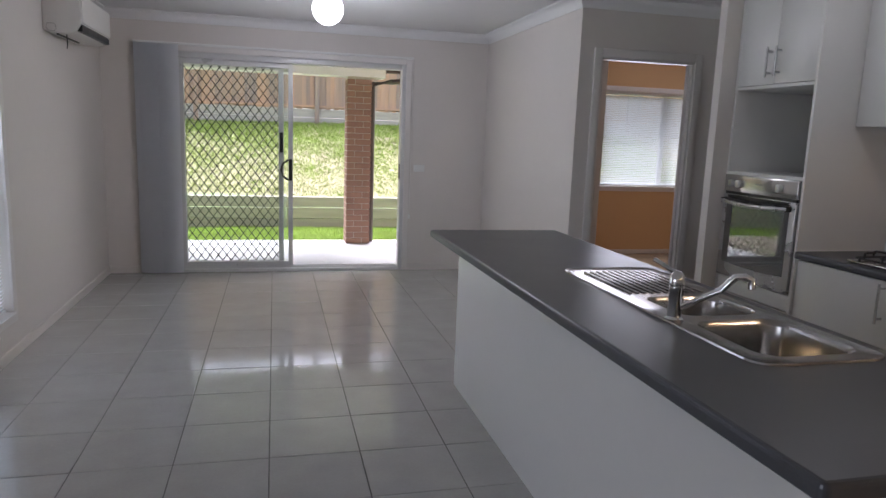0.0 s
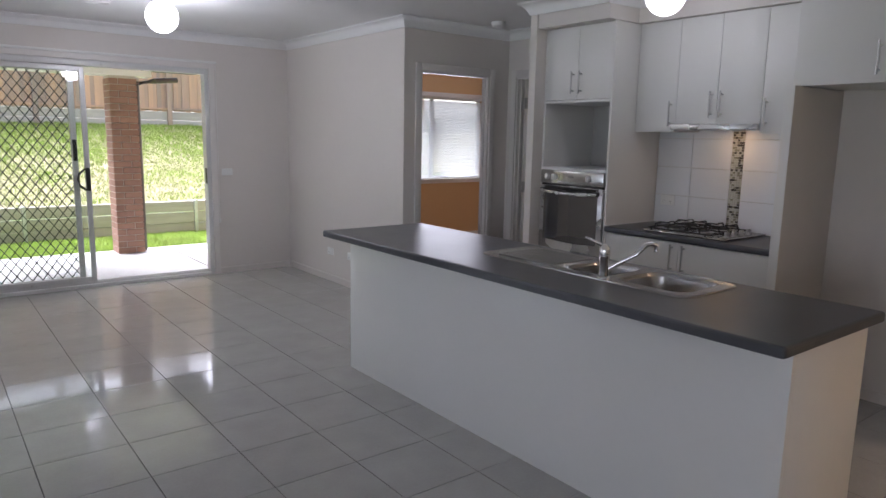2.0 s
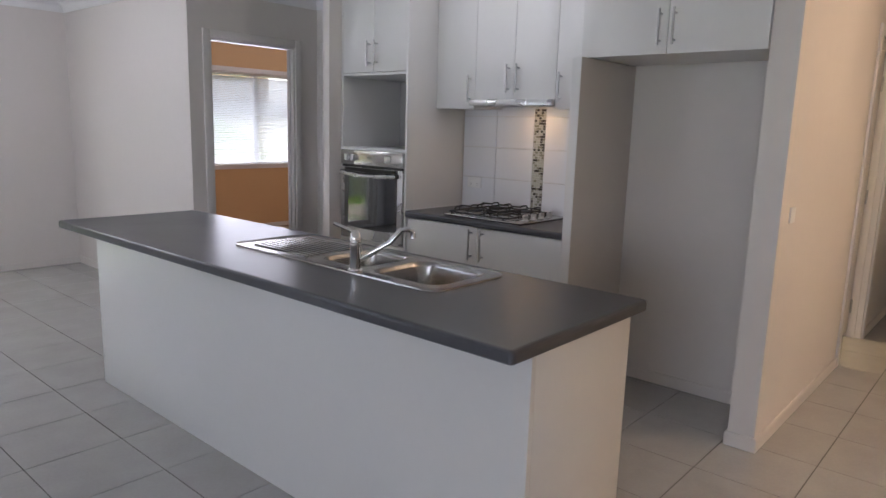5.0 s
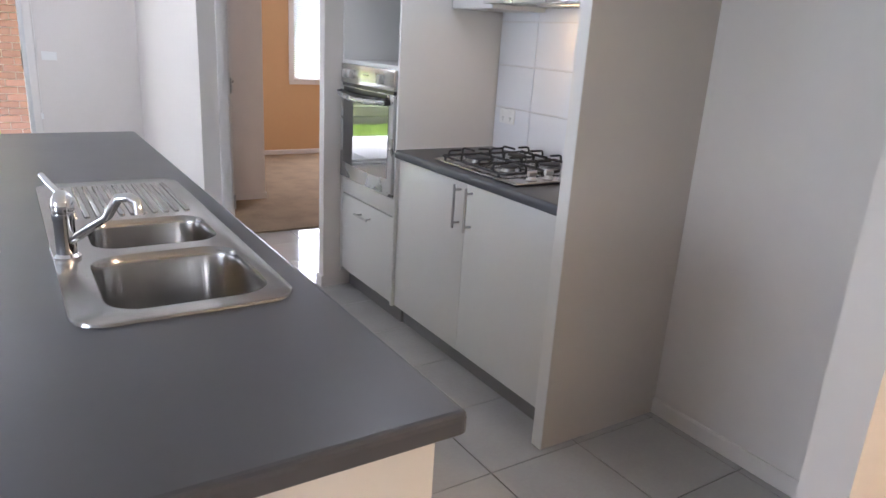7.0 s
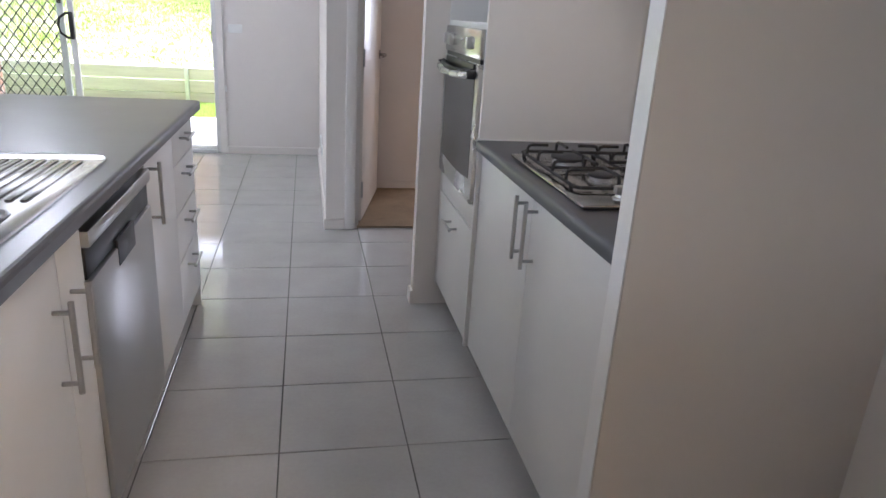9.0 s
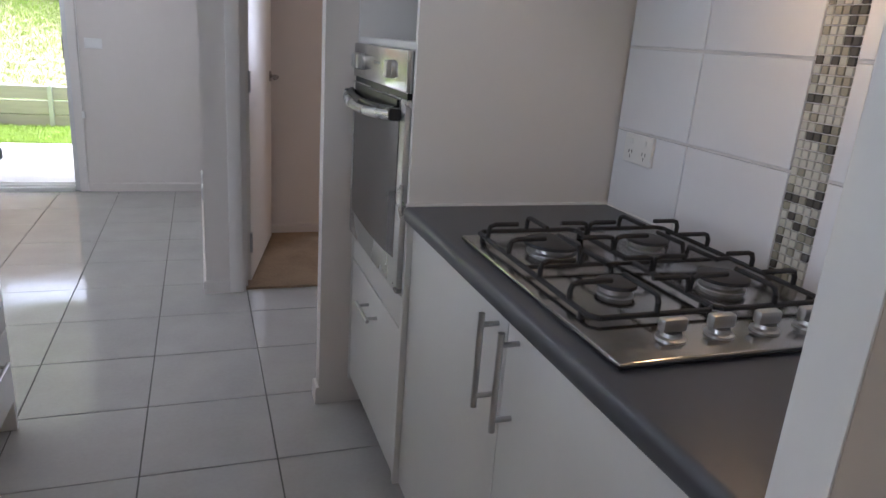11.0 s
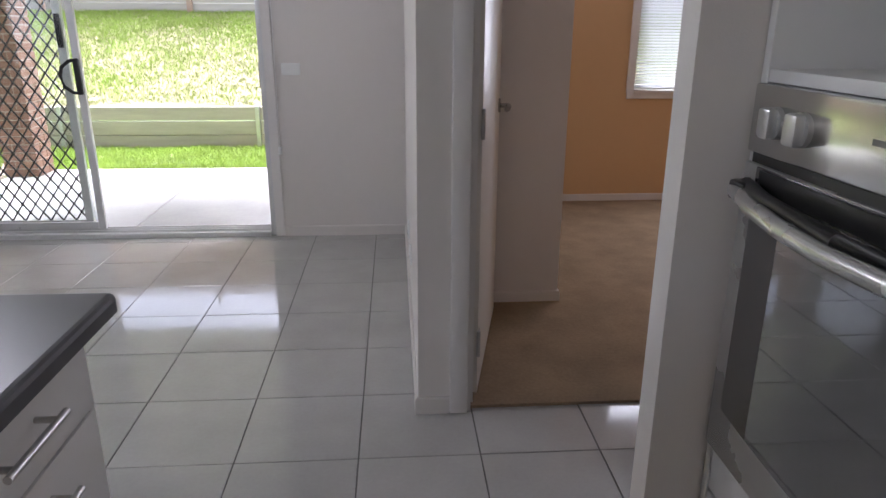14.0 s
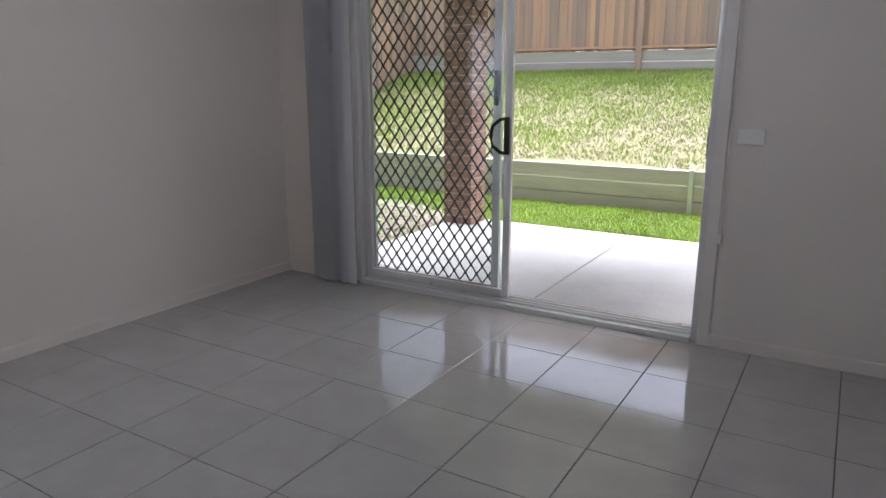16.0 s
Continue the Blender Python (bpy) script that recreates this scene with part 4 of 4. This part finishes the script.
def sink():
    root = thing("kitchen_sink", "stainless steel sink with two bowls and a ribbed drainer", "sink")
    x0, x1, y0, y1, z = -1.03, -0.615, -5.655, -4.44, 0.9
    def rounded(x0, x1, y0, y1, r, n=7):
        pts = []
        for cx, cy, a0 in ((x1 - r, y1 - r, 0), (x0 + r, y1 - r, 90), (x0 + r, y0 + r, 180), (x1 - r, y0 + r, 270)):
            for k in range(n):
                a = radians(a0 + 90 * k / (n - 1))
                pts.append((cx + r * math.cos(a), cy + r * math.sin(a)))
        return pts
    bm = bmesh.new()
    outer = rounded(x0, x1, y0, y1, 0.065)
    o0 = [bm.verts.new((x, y, z + 0.0005)) for x, y in outer]
    o1 = [bm.verts.new((x * 0.992 - 0.0066, y * 0.998 - 0.0101, z + 0.006)) for x, y in outer]
    o2 = [bm.verts.new((x * 0.968 - 0.0263, y * 0.990 - 0.0505, z + 0.004)) for x, y in outer]
    for a, b in ((o0, o1), (o1, o2)):
        for k in range(len(a)):
            bm.faces.new((a[k], a[(k + 1) % len(a)], b[(k + 1) % len(a)], b[k]))
    bowls = [((-0.965, -0.65, -5.60, -5.255), 0.07, 0.19), ((-0.945, -0.655, -5.205, -4.945), 0.06, 0.14)]
    es = [bm.edges.get((o2[k], o2[(k + 1) % len(o2)])) for k in range(len(o2))]
    for dims, r, depth in bowls:
        lip = [bm.verts.new((x, y, z + 0.004)) for x, y in rounded(*dims, r)]
        es += [bm.edges.new((lip[k], lip[(k + 1) % len(lip)])) for k in range(len(lip))]
        cx, cy = (dims[0] + dims[1]) / 2, (dims[2] + dims[3]) / 2
        prev = lip
        for sc, dz in ((0.975, -0.006), (0.95, -0.02), (0.93, -depth * 0.8), (0.89, -depth * 0.94), (0.8, -depth), (0.2, -depth - 0.006)):
            cur = [bm.verts.new((cx + (v.co.x - cx) * sc, cy + (v.co.y - cy) * sc, z + 0.004 + dz)) for v in lip]
            for k in range(len(cur)):
                bm.faces.new((prev[k], prev[(k + 1) % len(cur)], cur[(k + 1) % len(cur)], cur[k]))
            prev = cur
        bm.faces.new(prev)
    bmesh.ops.triangle_fill(bm, edges=es, use_beauty=True)
    part("bowl_sheet", bm, M_SINK, root, smooth=True)
    for i in range(11):
        x = -0.955 + i * 0.0285
        bm = bmesh.new()
        box(bm, x - 0.0075, x + 0.0075, -4.895, -4.51 + 0.012 * abs(i - 5) / -5, z + 0.002, z + 0.009, bevel=0.0045)
        part("drainer_rib", bm, M_SINK, root, smooth=True)
    for dims, r, depth in bowls:
        cx, cy = (dims[0] + dims[1]) / 2, (dims[2] + dims[3]) / 2
        bm = bmesh.new()
        lathe(bm, [(0.044, 0.0), (0.042, 0.003), (0.033, 0.002), (0.03, -0.002), (0.005, -0.002)], (cx, cy, z - depth), 24)
        part("waste", bm, M_CHROME, root, "chrome waste grate", smooth=True)
    tap = thing("mixer_tap", "chrome mixer tap with a long angled swivel spout", "tap")
    tx, ty = -1.0, -5.235
    bm = bmesh.new()
    lathe(bm, [(0.028, 0), (0.028, 0.006), (0.021, 0.012), (0.021, 0.085), (0.023, 0.09), (0.023, 0.105)], (tx, ty, z + 0.004), 28)
    part("body", bm, M_CHROME, tap, smooth=True)
    bm = bmesh.new()
    lathe(bm, [(0.0225, 0.108), (0.024, 0.12), (0.021, 0.138), (0.012, 0.15), (0.004, 0.153)], (tx, ty, z + 0.004), 28)
    sweep(bm, [(tx, ty, z + 0.145), (tx - 0.02, ty + 0.05, z + 0.165), (tx - 0.03, ty + 0.085, z + 0.175)], 0.007, 10)
    part("lever", bm, M_CHROME, tap, smooth=True)
    bm = bmesh.new()
    ex, ey = -0.885, -5.39
    sweep(bm, [(tx + 0.01, ty - 0.008, z + 0.045), (tx + 0.03, ty - 0.045, z + 0.07), (tx + 0.075, ty - 0.105, z + 0.12), (ex - 0.02, ey + 0.015, z + 0.165), (ex, ey, z + 0.168), (ex + 0.012, ey - 0.01, z + 0.160), (ex + 0.014, ey - 0.012, z + 0.135)], 0.0105, 12)
    part("spout", bm, M_CHROME, tap, smooth=True)


sink()

# ---- lamps, air conditioner, ceiling fittings ----


def globe_light(x, y, label, mat):
    root = thing("globe_light", label, "ceiling light", "round ceiling globes")
    bm = bmesh.new()
    lathe(bm, [(0.07, CEIL), (0.07, CEIL - 0.012), (0.055, CEIL - 0.03), (0.05, CEIL - 0.055)], (x, y, 0), 28)
    part("base", bm, M_PLASTIC, root, "white base", smooth=True)
    bm = bmesh.new()
    zc, r = CEIL - 0.155, 0.114
    lathe(bm, [(r * math.sin(a), zc + r * math.cos(a)) for a in [radians(28 + 151.5 * k / 16) for k in range(17)]], (x, y, 0), 32)
    part("globe", bm, mat, root, "glowing opal glass globe", smooth=True)


globe_light(-1.79, -1.74, "lit white opal globe light on the dining ceiling", M_BRIGHTGLOBE)
globe_light(1.35, -8.2, "lit white opal globe light on the hallway ceiling", M_GLOBE)
globe_light(0.17, -4.63, "lit white opal globe light on the kitchen ceiling", M_GLOBE)


def disc_fitting(name, x, y, r, h, label, category, rings=0):
    root = thing(name, label, category)
    bm = bmesh.new()
    lathe(bm, [(r, CEIL), (r, CEIL - h * 0.5), (r * 0.85, CEIL - h), (r * 0.4, CEIL - h * 1.05)], (x, y, 0), 28)
    part("base", bm, M_PLASTIC, root, smooth=True)
    for i in range(rings):
        bm = bmesh.new()
        ro = r * (0.95 - 0.25 * i)
        lathe(bm, [(ro, CEIL - h - 0.004), (ro - 0.012, CEIL - h - 0.012), (ro - 0.02, CEIL - h - 0.006)], (x, y, 0), 28)
        part("ring", bm, M_PLASTIC, root, smooth=True)


disc_fitting("smoke_alarm", 0.76, -2.56, 0.06, 0.035, "round white smoke alarm on the passage ceiling", "smoke alarm", 1)
disc_fitting("ceiling_vent", -2.11, -1.21, 0.10, 0.014, "round white ceiling vent", "vent", 3)


def air_conditioner():
    root = thing("air_conditioner", "white split system air conditioner high on the side wall", "air conditioner")
    y0, y1, x = -1.6, -0.75, LEFT
    prof = [(0.002, 2.05), (0.17, 2.04), (0.215, 2.06), (0.245, 2.11), (0.25, 2.18), (0.24, 2.29), (0.215, 2.32), (0.002, 2.33)]
    bm = bmesh.new()
    ends = []
    for y in (y0, y1):
        ends.append([bm.verts.new((x + a, y, z)) for a, z in prof])
    for k in range(len(prof)):
        bm.faces.new((ends[0][k], ends[0][(k + 1) % len(prof)], ends[1][(k + 1) % len(prof)], ends[1][k]))
    bm.faces.new(ends[0]); bm.faces.new(ends[1])
    bmesh.ops.bevel(bm, geom=bm.edges[:], offset=0.006, segments=2, affect="EDGES")
    part("body", bm, M_AC, root, smooth=True)
    bm = bmesh.new()
    box(bm, x + 0.241, x + 0.258, y0 + 0.015, y1 - 0.015, 2.115, 2.305, bevel=0.006)
    part("front_panel", bm, M_AC, root, smooth=True)
    bm = bmesh.new()
    box(bm, x + 0.213, x + 0.248, y0 + 0.02, y1 - 0.02, 2.058, 2.106, bevel=0.003)
    part("louvre", bm, M_BLACK, root, "dark outlet louvre")
    bm = bmesh.new()
    box(bm, x + 0.06, x + 0.07, y0 + 0.1, y1 - 0.2, 2.036, 2.046)
    part("slot", bm, M_BLACK, root)
    bm = bmesh.new()
    sweep(bm, [(x + 0.035, y0 - 0.002, 2.05), (x + 0.075, y0 - 0.002, 2.05), (x + 0.085, y0 - 0.002, 2.065), (x + 0.085, y0 - 0.002, 2.09), (x + 0.07, y0 - 0.002, 2.10), (x + 0.035, y0 - 0.002, 2.10), (x + 0.025, y0 - 0.002, 2.085), (x + 0.025, y0 - 0.002, 2.065), (x + 0.035, y0 - 0.002, 2.05)], 0.0012, 5)
    part("knockout_mark", bm, M_KICK, root)
    bm = bmesh.new()
    sweep(bm, [(x + 0.12, y0 + 0.12, 2.045), (x + 0.122, y0 + 0.12, 1.97), (x + 0.118, y0 + 0.12, 1.945)], 0.004, 6)
    part("drain_stub", bm, M_BLACK, root)


air_conditioner()

# ---- outside: patio, lawn, retaining wall, fence ----
GZ = -0.22
patio = structure("patio", M_CONC, [(-4.2, 1.6, 0.24, 3.42, GZ - 0.1, GZ - 0.012)], "pale broomed concrete patio slab with a saw joint", "patio")
for sx0, sx1, sy0 in ((-4.2, -2.185, 0.24), (-2.175, -0.42, 0.24), (-0.41, 1.6, 1.0)):
    boxpart("slab", M_CONC, patio, (sx0, sx1, sy0, 3.42, GZ - 0.08, GZ), 0.004)
WALLY = 5.5
TOPZ = 0.25
FENCEY = 9.6
FENCEZ = 1.62


def slope_z(x, y):
    u = max(0.0, min(1.0, (y - WALLY) / (FENCEY - WALLY)))
    return TOPZ - 0.02 + (FENCEZ - TOPZ) * (u ** 0.9) + 0.05 * noise.noise(Vector((x * 0.6, y * 0.8, 0.3)))


def sheet(name, mat, x0, x1, y0, y1, step, zf, label, category):
    nx, ny = int((x1 - x0) / step) + 1, int((y1 - y0) / step) + 1
    verts = [(x0 + (x1 - x0) * i / nx, y0 + (y1 - y0) * j / ny) for j in range(ny + 1) for i in range(nx + 1)]
    verts = [(x, y, zf(x, y)) for x, y in verts]
    faces = [(j * (nx + 1) + i, j * (nx + 1) + i + 1, (j + 1) * (nx + 1) + i + 1, (j + 1) * (nx + 1) + i) for j in range(ny) for i in range(nx)]
    me = bpy.data.meshes.new(name)
    me.from_pydata(verts, [], faces)
    me.materials.append(mat)
    for p in me.polygons:
        p.use_smooth = True
    return tagged(new(name, me), label, category, kind="structure")


def lawn_z(x, y):
    return GZ - 0.05 - 0.06 * max(0, min(1, (y - 3.4) / 2.0)) + 0.012 * noise.noise(Vector((x * 1.3, y * 1.3, 0)))


sheet("lawn", M_LAWN, -14, 12, 0.9, WALLY, 0.4, lambda x, y: lawn_z(x, y) - (0.1 if (-4.3 < x < 1.7 and y < 3.5) else 0), "green lawn between patio and retaining wall", "lawn")
sheet("slope", M_SLOPE, -14, 12, WALLY + 0.04, FENCEY + 0.3, 0.35, slope_z, "patchy grass bank rising to the fence", "grass bank")
structure("ground", M_LAWN, [(-300, 300, -300, 300, -0.9, -0.6)], "open ground around the house", "ground")


def tufts(name, mat, count, xr, yr, zf, h, width, label, keep=None, seed=1):
    rnd = random.Random(seed)
    verts, faces = [], []
    while len(faces) < count:
        x, y = rnd.uniform(*xr), rnd.uniform(*yr)
        if keep and not keep(x, y, rnd):
            continue
        z = zf(x, y)
        for _ in range(3):
            a = rnd.uniform(0, math.pi)
            hh = h * rnd.uniform(0.5, 1.3)
            w = width * rnd.uniform(0.6, 1.3)
            px, py = x + rnd.gauss(0, 0.02), y + rnd.gauss(0, 0.02)
            lx, ly = rnd.gauss(0, hh * 0.5), rnd.gauss(0, hh * 0.5)
            n = len(verts)
            verts += [(px - w * math.cos(a), py - w * math.sin(a), z - 0.01), (px + w * math.cos(a), py + w * math.sin(a), z - 0.01), (px + lx, py + ly, z + hh)]
            faces.append((n, n + 1, n + 2))
    me = bpy.data.meshes.new(name)
    me.from_pydata(verts, [], faces)
    me.materials.append(mat)
    return tagged(new(name, me), label, "grass", kind="stuff")


def patchy(x, y, rnd):
    u = (y - WALLY) / (FENCEY - WALLY)
    n = noise.noise(Vector((x * 0.9, y * 1.2, 2.0))) + 0.5 * noise.noise(Vector((x * 3.1, y * 3.1, 5.0)))
    return rnd.random() < max(0.05, min(1.0, 0.5 + 0.9 * (u - 0.5) + 0.6 * n + (0.35 if u > 0.75 else 0)))


def bare(x, y, rnd):
    return rnd.random() < 0.7 and not patchy(x, y, rnd)


tufts("lawn_grass", M_GRASS, 90000, (-9, 5), (3.42, WALLY), lawn_z, 0.05, 0.006, "short bright green lawn grass", keep=lambda x, y, r: not (x < -4.2 and y < 4.1 + 0.25 * math.sin(x * 3)), seed=3)
tufts("bank_grass", M_GRASS, 170000, (-11, 7), (WALLY + 0.05, FENCEY), slope_z, 0.05, 0.006, "bright green grass on the bank", keep=patchy, seed=4)
tufts("dry_bank_grass", M_DRY, 90000, (-11, 7), (WALLY + 0.05, FENCEY - 0.4), slope_z, 0.035, 0.006, "dry straw coloured grass on the bank", keep=bare, seed=5)


def piece(mesh_data, name, parent, loc, rot=0.0):
    o = bpy.data.objects.new(name, mesh_data)
    scene.collection.objects.link(o)
    o.parent = parent
    o.location = loc
    o.rotation_euler = (0, 0, rot)
    return o


def block(name, mat, dx, dy, dz, bevel=0.0):
    bm = bmesh.new()
    box(bm, -dx / 2, dx / 2, -dy / 2, dy / 2, -dz / 2, dz / 2, bevel=bevel, segments=1)
    return finish(bm, name, mat)


def retaining_wall():
    root = thing("retaining_wall", "treated pine sleeper retaining wall with galvanised posts", "retaining wall")
    rnd = random.Random(8)
    shared = block("sleeper", M_SLEEPER, 2.65, 0.075, 0.188, 0.006)
    cap = block("post", M_GALV, 0.055, 0.10, 0.86, 0.002)
    for i in range(-5, 5):
        xc = -2.0 + i * 2.7 + 1.35
        for k in range(4):
            piece(shared, "sleeper", root, (xc + rnd.uniform(-0.01, 0.01), WALLY + rnd.uniform(-0.014, 0.014), TOPZ - 0.1 - k * 0.2))
        piece(cap, "post", root, (xc - 1.35, WALLY - 0.03, TOPZ - 0.42))


retaining_wall()


def paling_fence(name, label, ya, x0, x1, base, height, turn=None):
    root = thing(name, label, "fence")
    rnd = random.Random(11)
    shared = [block("paling", M_PALING, w, 0.016, height, 0.0) for w in (0.098, 0.104, 0.094)]
    n = int((x1 - x0) / 0.093)
    for i in range(n):
        x = x0 + i * 0.093
        piece(shared[i % 3], "paling", root, (x, (0.0 if i % 2 else 0.014), base + 0.36 + height / 2 + rnd.uniform(-0.012, 0.012)), rnd.uniform(-0.01, 0.01))
    rail = block("rail", M_PALING, 2.68, 0.07, 0.04)
    plinth = block("plinth", M_SLEEPER, 2.68, 0.03, 0.19, 0.004)
    post = block("post", M_PALING, 0.10, 0.09, height + 0.6, 0.004)
    x = x0
    while x < x1:
        piece(rail, "rail", root, (x + 1.35, -0.05, base + 0.42))
        piece(rail, "rail", root, (x + 1.35, -0.05, base + 0.4 + height - 0.25))
        piece(plinth, "plinth", root, (x + 1.35, -0.03, base + 0.26))
        piece(plinth, "plinth", root, (x + 1.35, -0.025, base + 0.06))
        piece(post, "post", root, (x, -0.06, base + (height + 0.6) / 2 - 0.1))
        x += 2.7
    root.location = (0, ya, 0)
    if turn:
        root.matrix_world = turn
    return root


paling_fence("back_fence", "weathered timber paling fence on top of the bank", FENCEY, -12.0, 9.0, FENCEZ - 0.05, 2.3)
side = pose(-9.0, 9.6, 0, 0, 0, -90)
paling_fence("side_fence", "grey weathered paling fence down the side boundary", 0, 0.0, 9.0, FENCEZ - 0.9, 1.5, side)


def brick_pier(x0, y0, label):
    root = thing("brick_pier", label, "pillar", "brick piers of the patio roof")
    w = 0.35
    z0, z1 = GZ, 2.22
    bm = bmesh.new()
    box(bm, 0.012, w - 0.012, 0.012, w - 0.012, z0, z1)
    core = part("mortar_core", bm, M_MORTAR, root)
    long = block("brick", M_BRICK, 0.23, 0.11, 0.076, 0.004)
    half = block("brick", M_BRICK, 0.11, 0.11, 0.076, 0.004)
    courses = int((z1 - z0) / 0.086)
    for c in range(courses):
        z = z0 + 0.043 + c * 0.086
        if c % 2 == 0:
            spots = [(long, 0.115, 0.055, 0), (long, 0.295, 0.115, 90), (long, 0.235, 0.295, 0), (long, 0.055, 0.235, 90)]
        else:
            spots = [(long, 0.235, 0.055, 0), (long, 0.295, 0.235, 90), (long, 0.115, 0.295, 0), (long, 0.055, 0.115, 90)]
        for me, bx, by, r in spots:
            piece(me, "brick", root, (bx, by, z), radians(r))
    root.location = (x0, y0, 0)
    return root


brick_pier(-1.15, 3.06, "brown brick pier carrying the patio roof beside a downpipe")
brick_pier(-4.22, 3.02, "brown brick pier carrying the corner of the patio roof")
bm = bmesh.new()
tube(bm, (-0.755, 3.28, GZ), (-0.755, 3.28, 2.1), 0.04, 16)
sweep(bm, [(-0.755, 3.28, 2.08), (-0.74, 3.32, 2.14), (-0.45, 3.50, 2.20), (-0.1, 3.6, 2.24)], 0.04, 12)
tagged(mesh("downpipe", bm, M_GUTTER, smooth=True), "dark brown downpipe beside the brick pier", "downpipe")
structure("patio_roof", M_SOFFIT, [(-4.5, -0.5, 0.24, 3.6, 2.42, 2.46), (-4.2, -0.6, 3.05, 3.4, 2.22, 2.42)], "pale lined patio roof and beam", "roof")
structure("roof", M_ROOF, [(-9.2, 5.9, -11.7, 0.24, 2.62, 2.7), (0.1, 5.9, 0.24, 1.6, 2.62, 2.7), (-4.7, 0.1, 0.24, 3.8, 2.47, 2.6)], "dark tiled roof of the house", "roof")
bm = bmesh.new()
box(bm, -4.7, 0.2, 3.6, 3.72, 2.34, 2.46, bevel=0.01)
tagged(mesh("gutter_trim", bm, M_GUTTER), "dark brown roof gutter", "gutter", kind="structure")


def gravel():
    rnd = random.Random(21)
    verts, faces = [], []
    for _ in range(3500):
        x, y = rnd.uniform(-7.5, -4.22), rnd.uniform(1.2, 4.0)
        r = rnd.uniform(0.014, 0.034)
        z = lawn_z(x, y) + 0.01 + rnd.uniform(0, 0.02)
        n = len(verts)
        for dx, dy, dz in ((1, 0, 0), (-1, 0, 0), (0, 1, 0), (0, -1, 0), (0, 0, 0.6), (0, 0, -0.6)):
            verts.append((x + dx * r * rnd.uniform(0.7, 1.2), y + dy * r * rnd.uniform(0.7, 1.2), z + dz * r))
        for a, b in ((0, 2), (2, 1), (1, 3), (3, 0)):
            faces += [(n + a, n + b, n + 4), (n + b, n + a, n + 5)]
    me = bpy.data.meshes.new("gravel")
    me.from_pydata(verts, [], faces)
    me.materials.append(M_GRAVEL)
    tagged(new("gravel", me), "loose brown river gravel beside the patio", "gravel", kind="stuff")


gravel()

# ---- splashback and floor pieces ----
splash = structure("splashback", M_SPLASHGROUT, [(1.036, 1.0395, -5.235, -4.054, 0.9, 1.575)], "tiled splashback with a mosaic strip", "splashback")
SX = 1.034


def wall_tile(y0, y1, z0, z1):
    bm = bmesh.new()
    box(bm, -0.004, 0.004, y0 + 0.0015 - (y0 + y1) / 2, y1 - 0.0015 - (y0 + y1) / 2, -(z1 - z0) / 2 + 0.0015, (z1 - z0) / 2 - 0.0015, bevel=0.0012, segments=1)
    o = new("tile", finish(bm, "tile", M_SPLASH))
    o.parent = splash
    o.location = (SX, (y0 + y1) / 2, (z0 + z1) / 2)


for z0, z1 in ((0.902, 1.105), (1.108, 1.308), (1.311, 1.511), (1.514, 1.574)):
    for y0, y1 in ((-4.335, -4.056), (-4.63, -4.335), (-5.10, -4.715), (-5.234, -5.10)):
        wall_tile(y0, y1, z0, z1)
chips = [block("mosaic_tile", m, 0.006, 0.0145, 0.0145, 0.001) for m in M_MOS]
rnd = random.Random(5)
for c in range(5):
    z = 0.904
    while z < 1.56:
        kind = rnd.choices((0, 1, 2), (0.58, 0.20, 0.22))[0]
        h = 0.0165
        piece(chips[kind], "mosaic_tile", splash, (SX, -4.638 - 0.0165 * c, z + h / 2))
        z += h

floor = bpy.data.objects["floor"]
tile = block("tile", M_TILE, 0.396, 0.396, 0.02, 0.0012)
count = 0
spots = []
for i in range(-22, 14):
    for j in range(-18, 13):
        x, y = -0.005 + 0.4 * i, -4.315 + 0.4 * j
        if y > 0.1 or y < -11.0 or x < -8.6 or x > 5.3:
            continue
        if x > 0.05 and y > CORNER - 0.05:
            if y - 0.2 > CORNER:
                continue
        if x < LEFT - 0.2 and y > -3.5:
            continue
        if 1.3 < x and y > -6.0:
            continue
        near = -3.9 < x < 1.3 and y > -6.8
        spots.append((x, y, near))
lay = random.Random(17)
verts, faces = [], []
for x, y, near in spots:
    if near and count < 290:
        laid = piece(tile, "tile", floor, (x, y, -0.01))
        laid.rotation_euler = (radians(lay.gauss(0, 0.09)), radians(lay.gauss(0, 0.09)), 0)
        count += 1
    else:
        n = len(verts)
        a = 0.198
        verts += [(x - a, y - a, 0), (x + a, y - a, 0), (x + a, y + a, 0), (x - a, y + a, 0), (x - a, y - a, -0.01), (x + a, y - a, -0.01), (x + a, y + a, -0.01), (x - a, y + a, -0.01)]
        faces += [(n, n + 1, n + 2, n + 3), (n, n + 4, n + 5, n + 1), (n + 1, n + 5, n + 6, n + 2), (n + 2, n + 6, n + 7, n + 3), (n + 3, n + 7, n + 4, n)]
me = bpy.data.meshes.new("far_tiles")
me.from_pydata(verts, [], faces)
me.materials.append(M_TILE)
far = new("far_tiles", me)
far.parent = floor
tagged(far, kind="stuff")
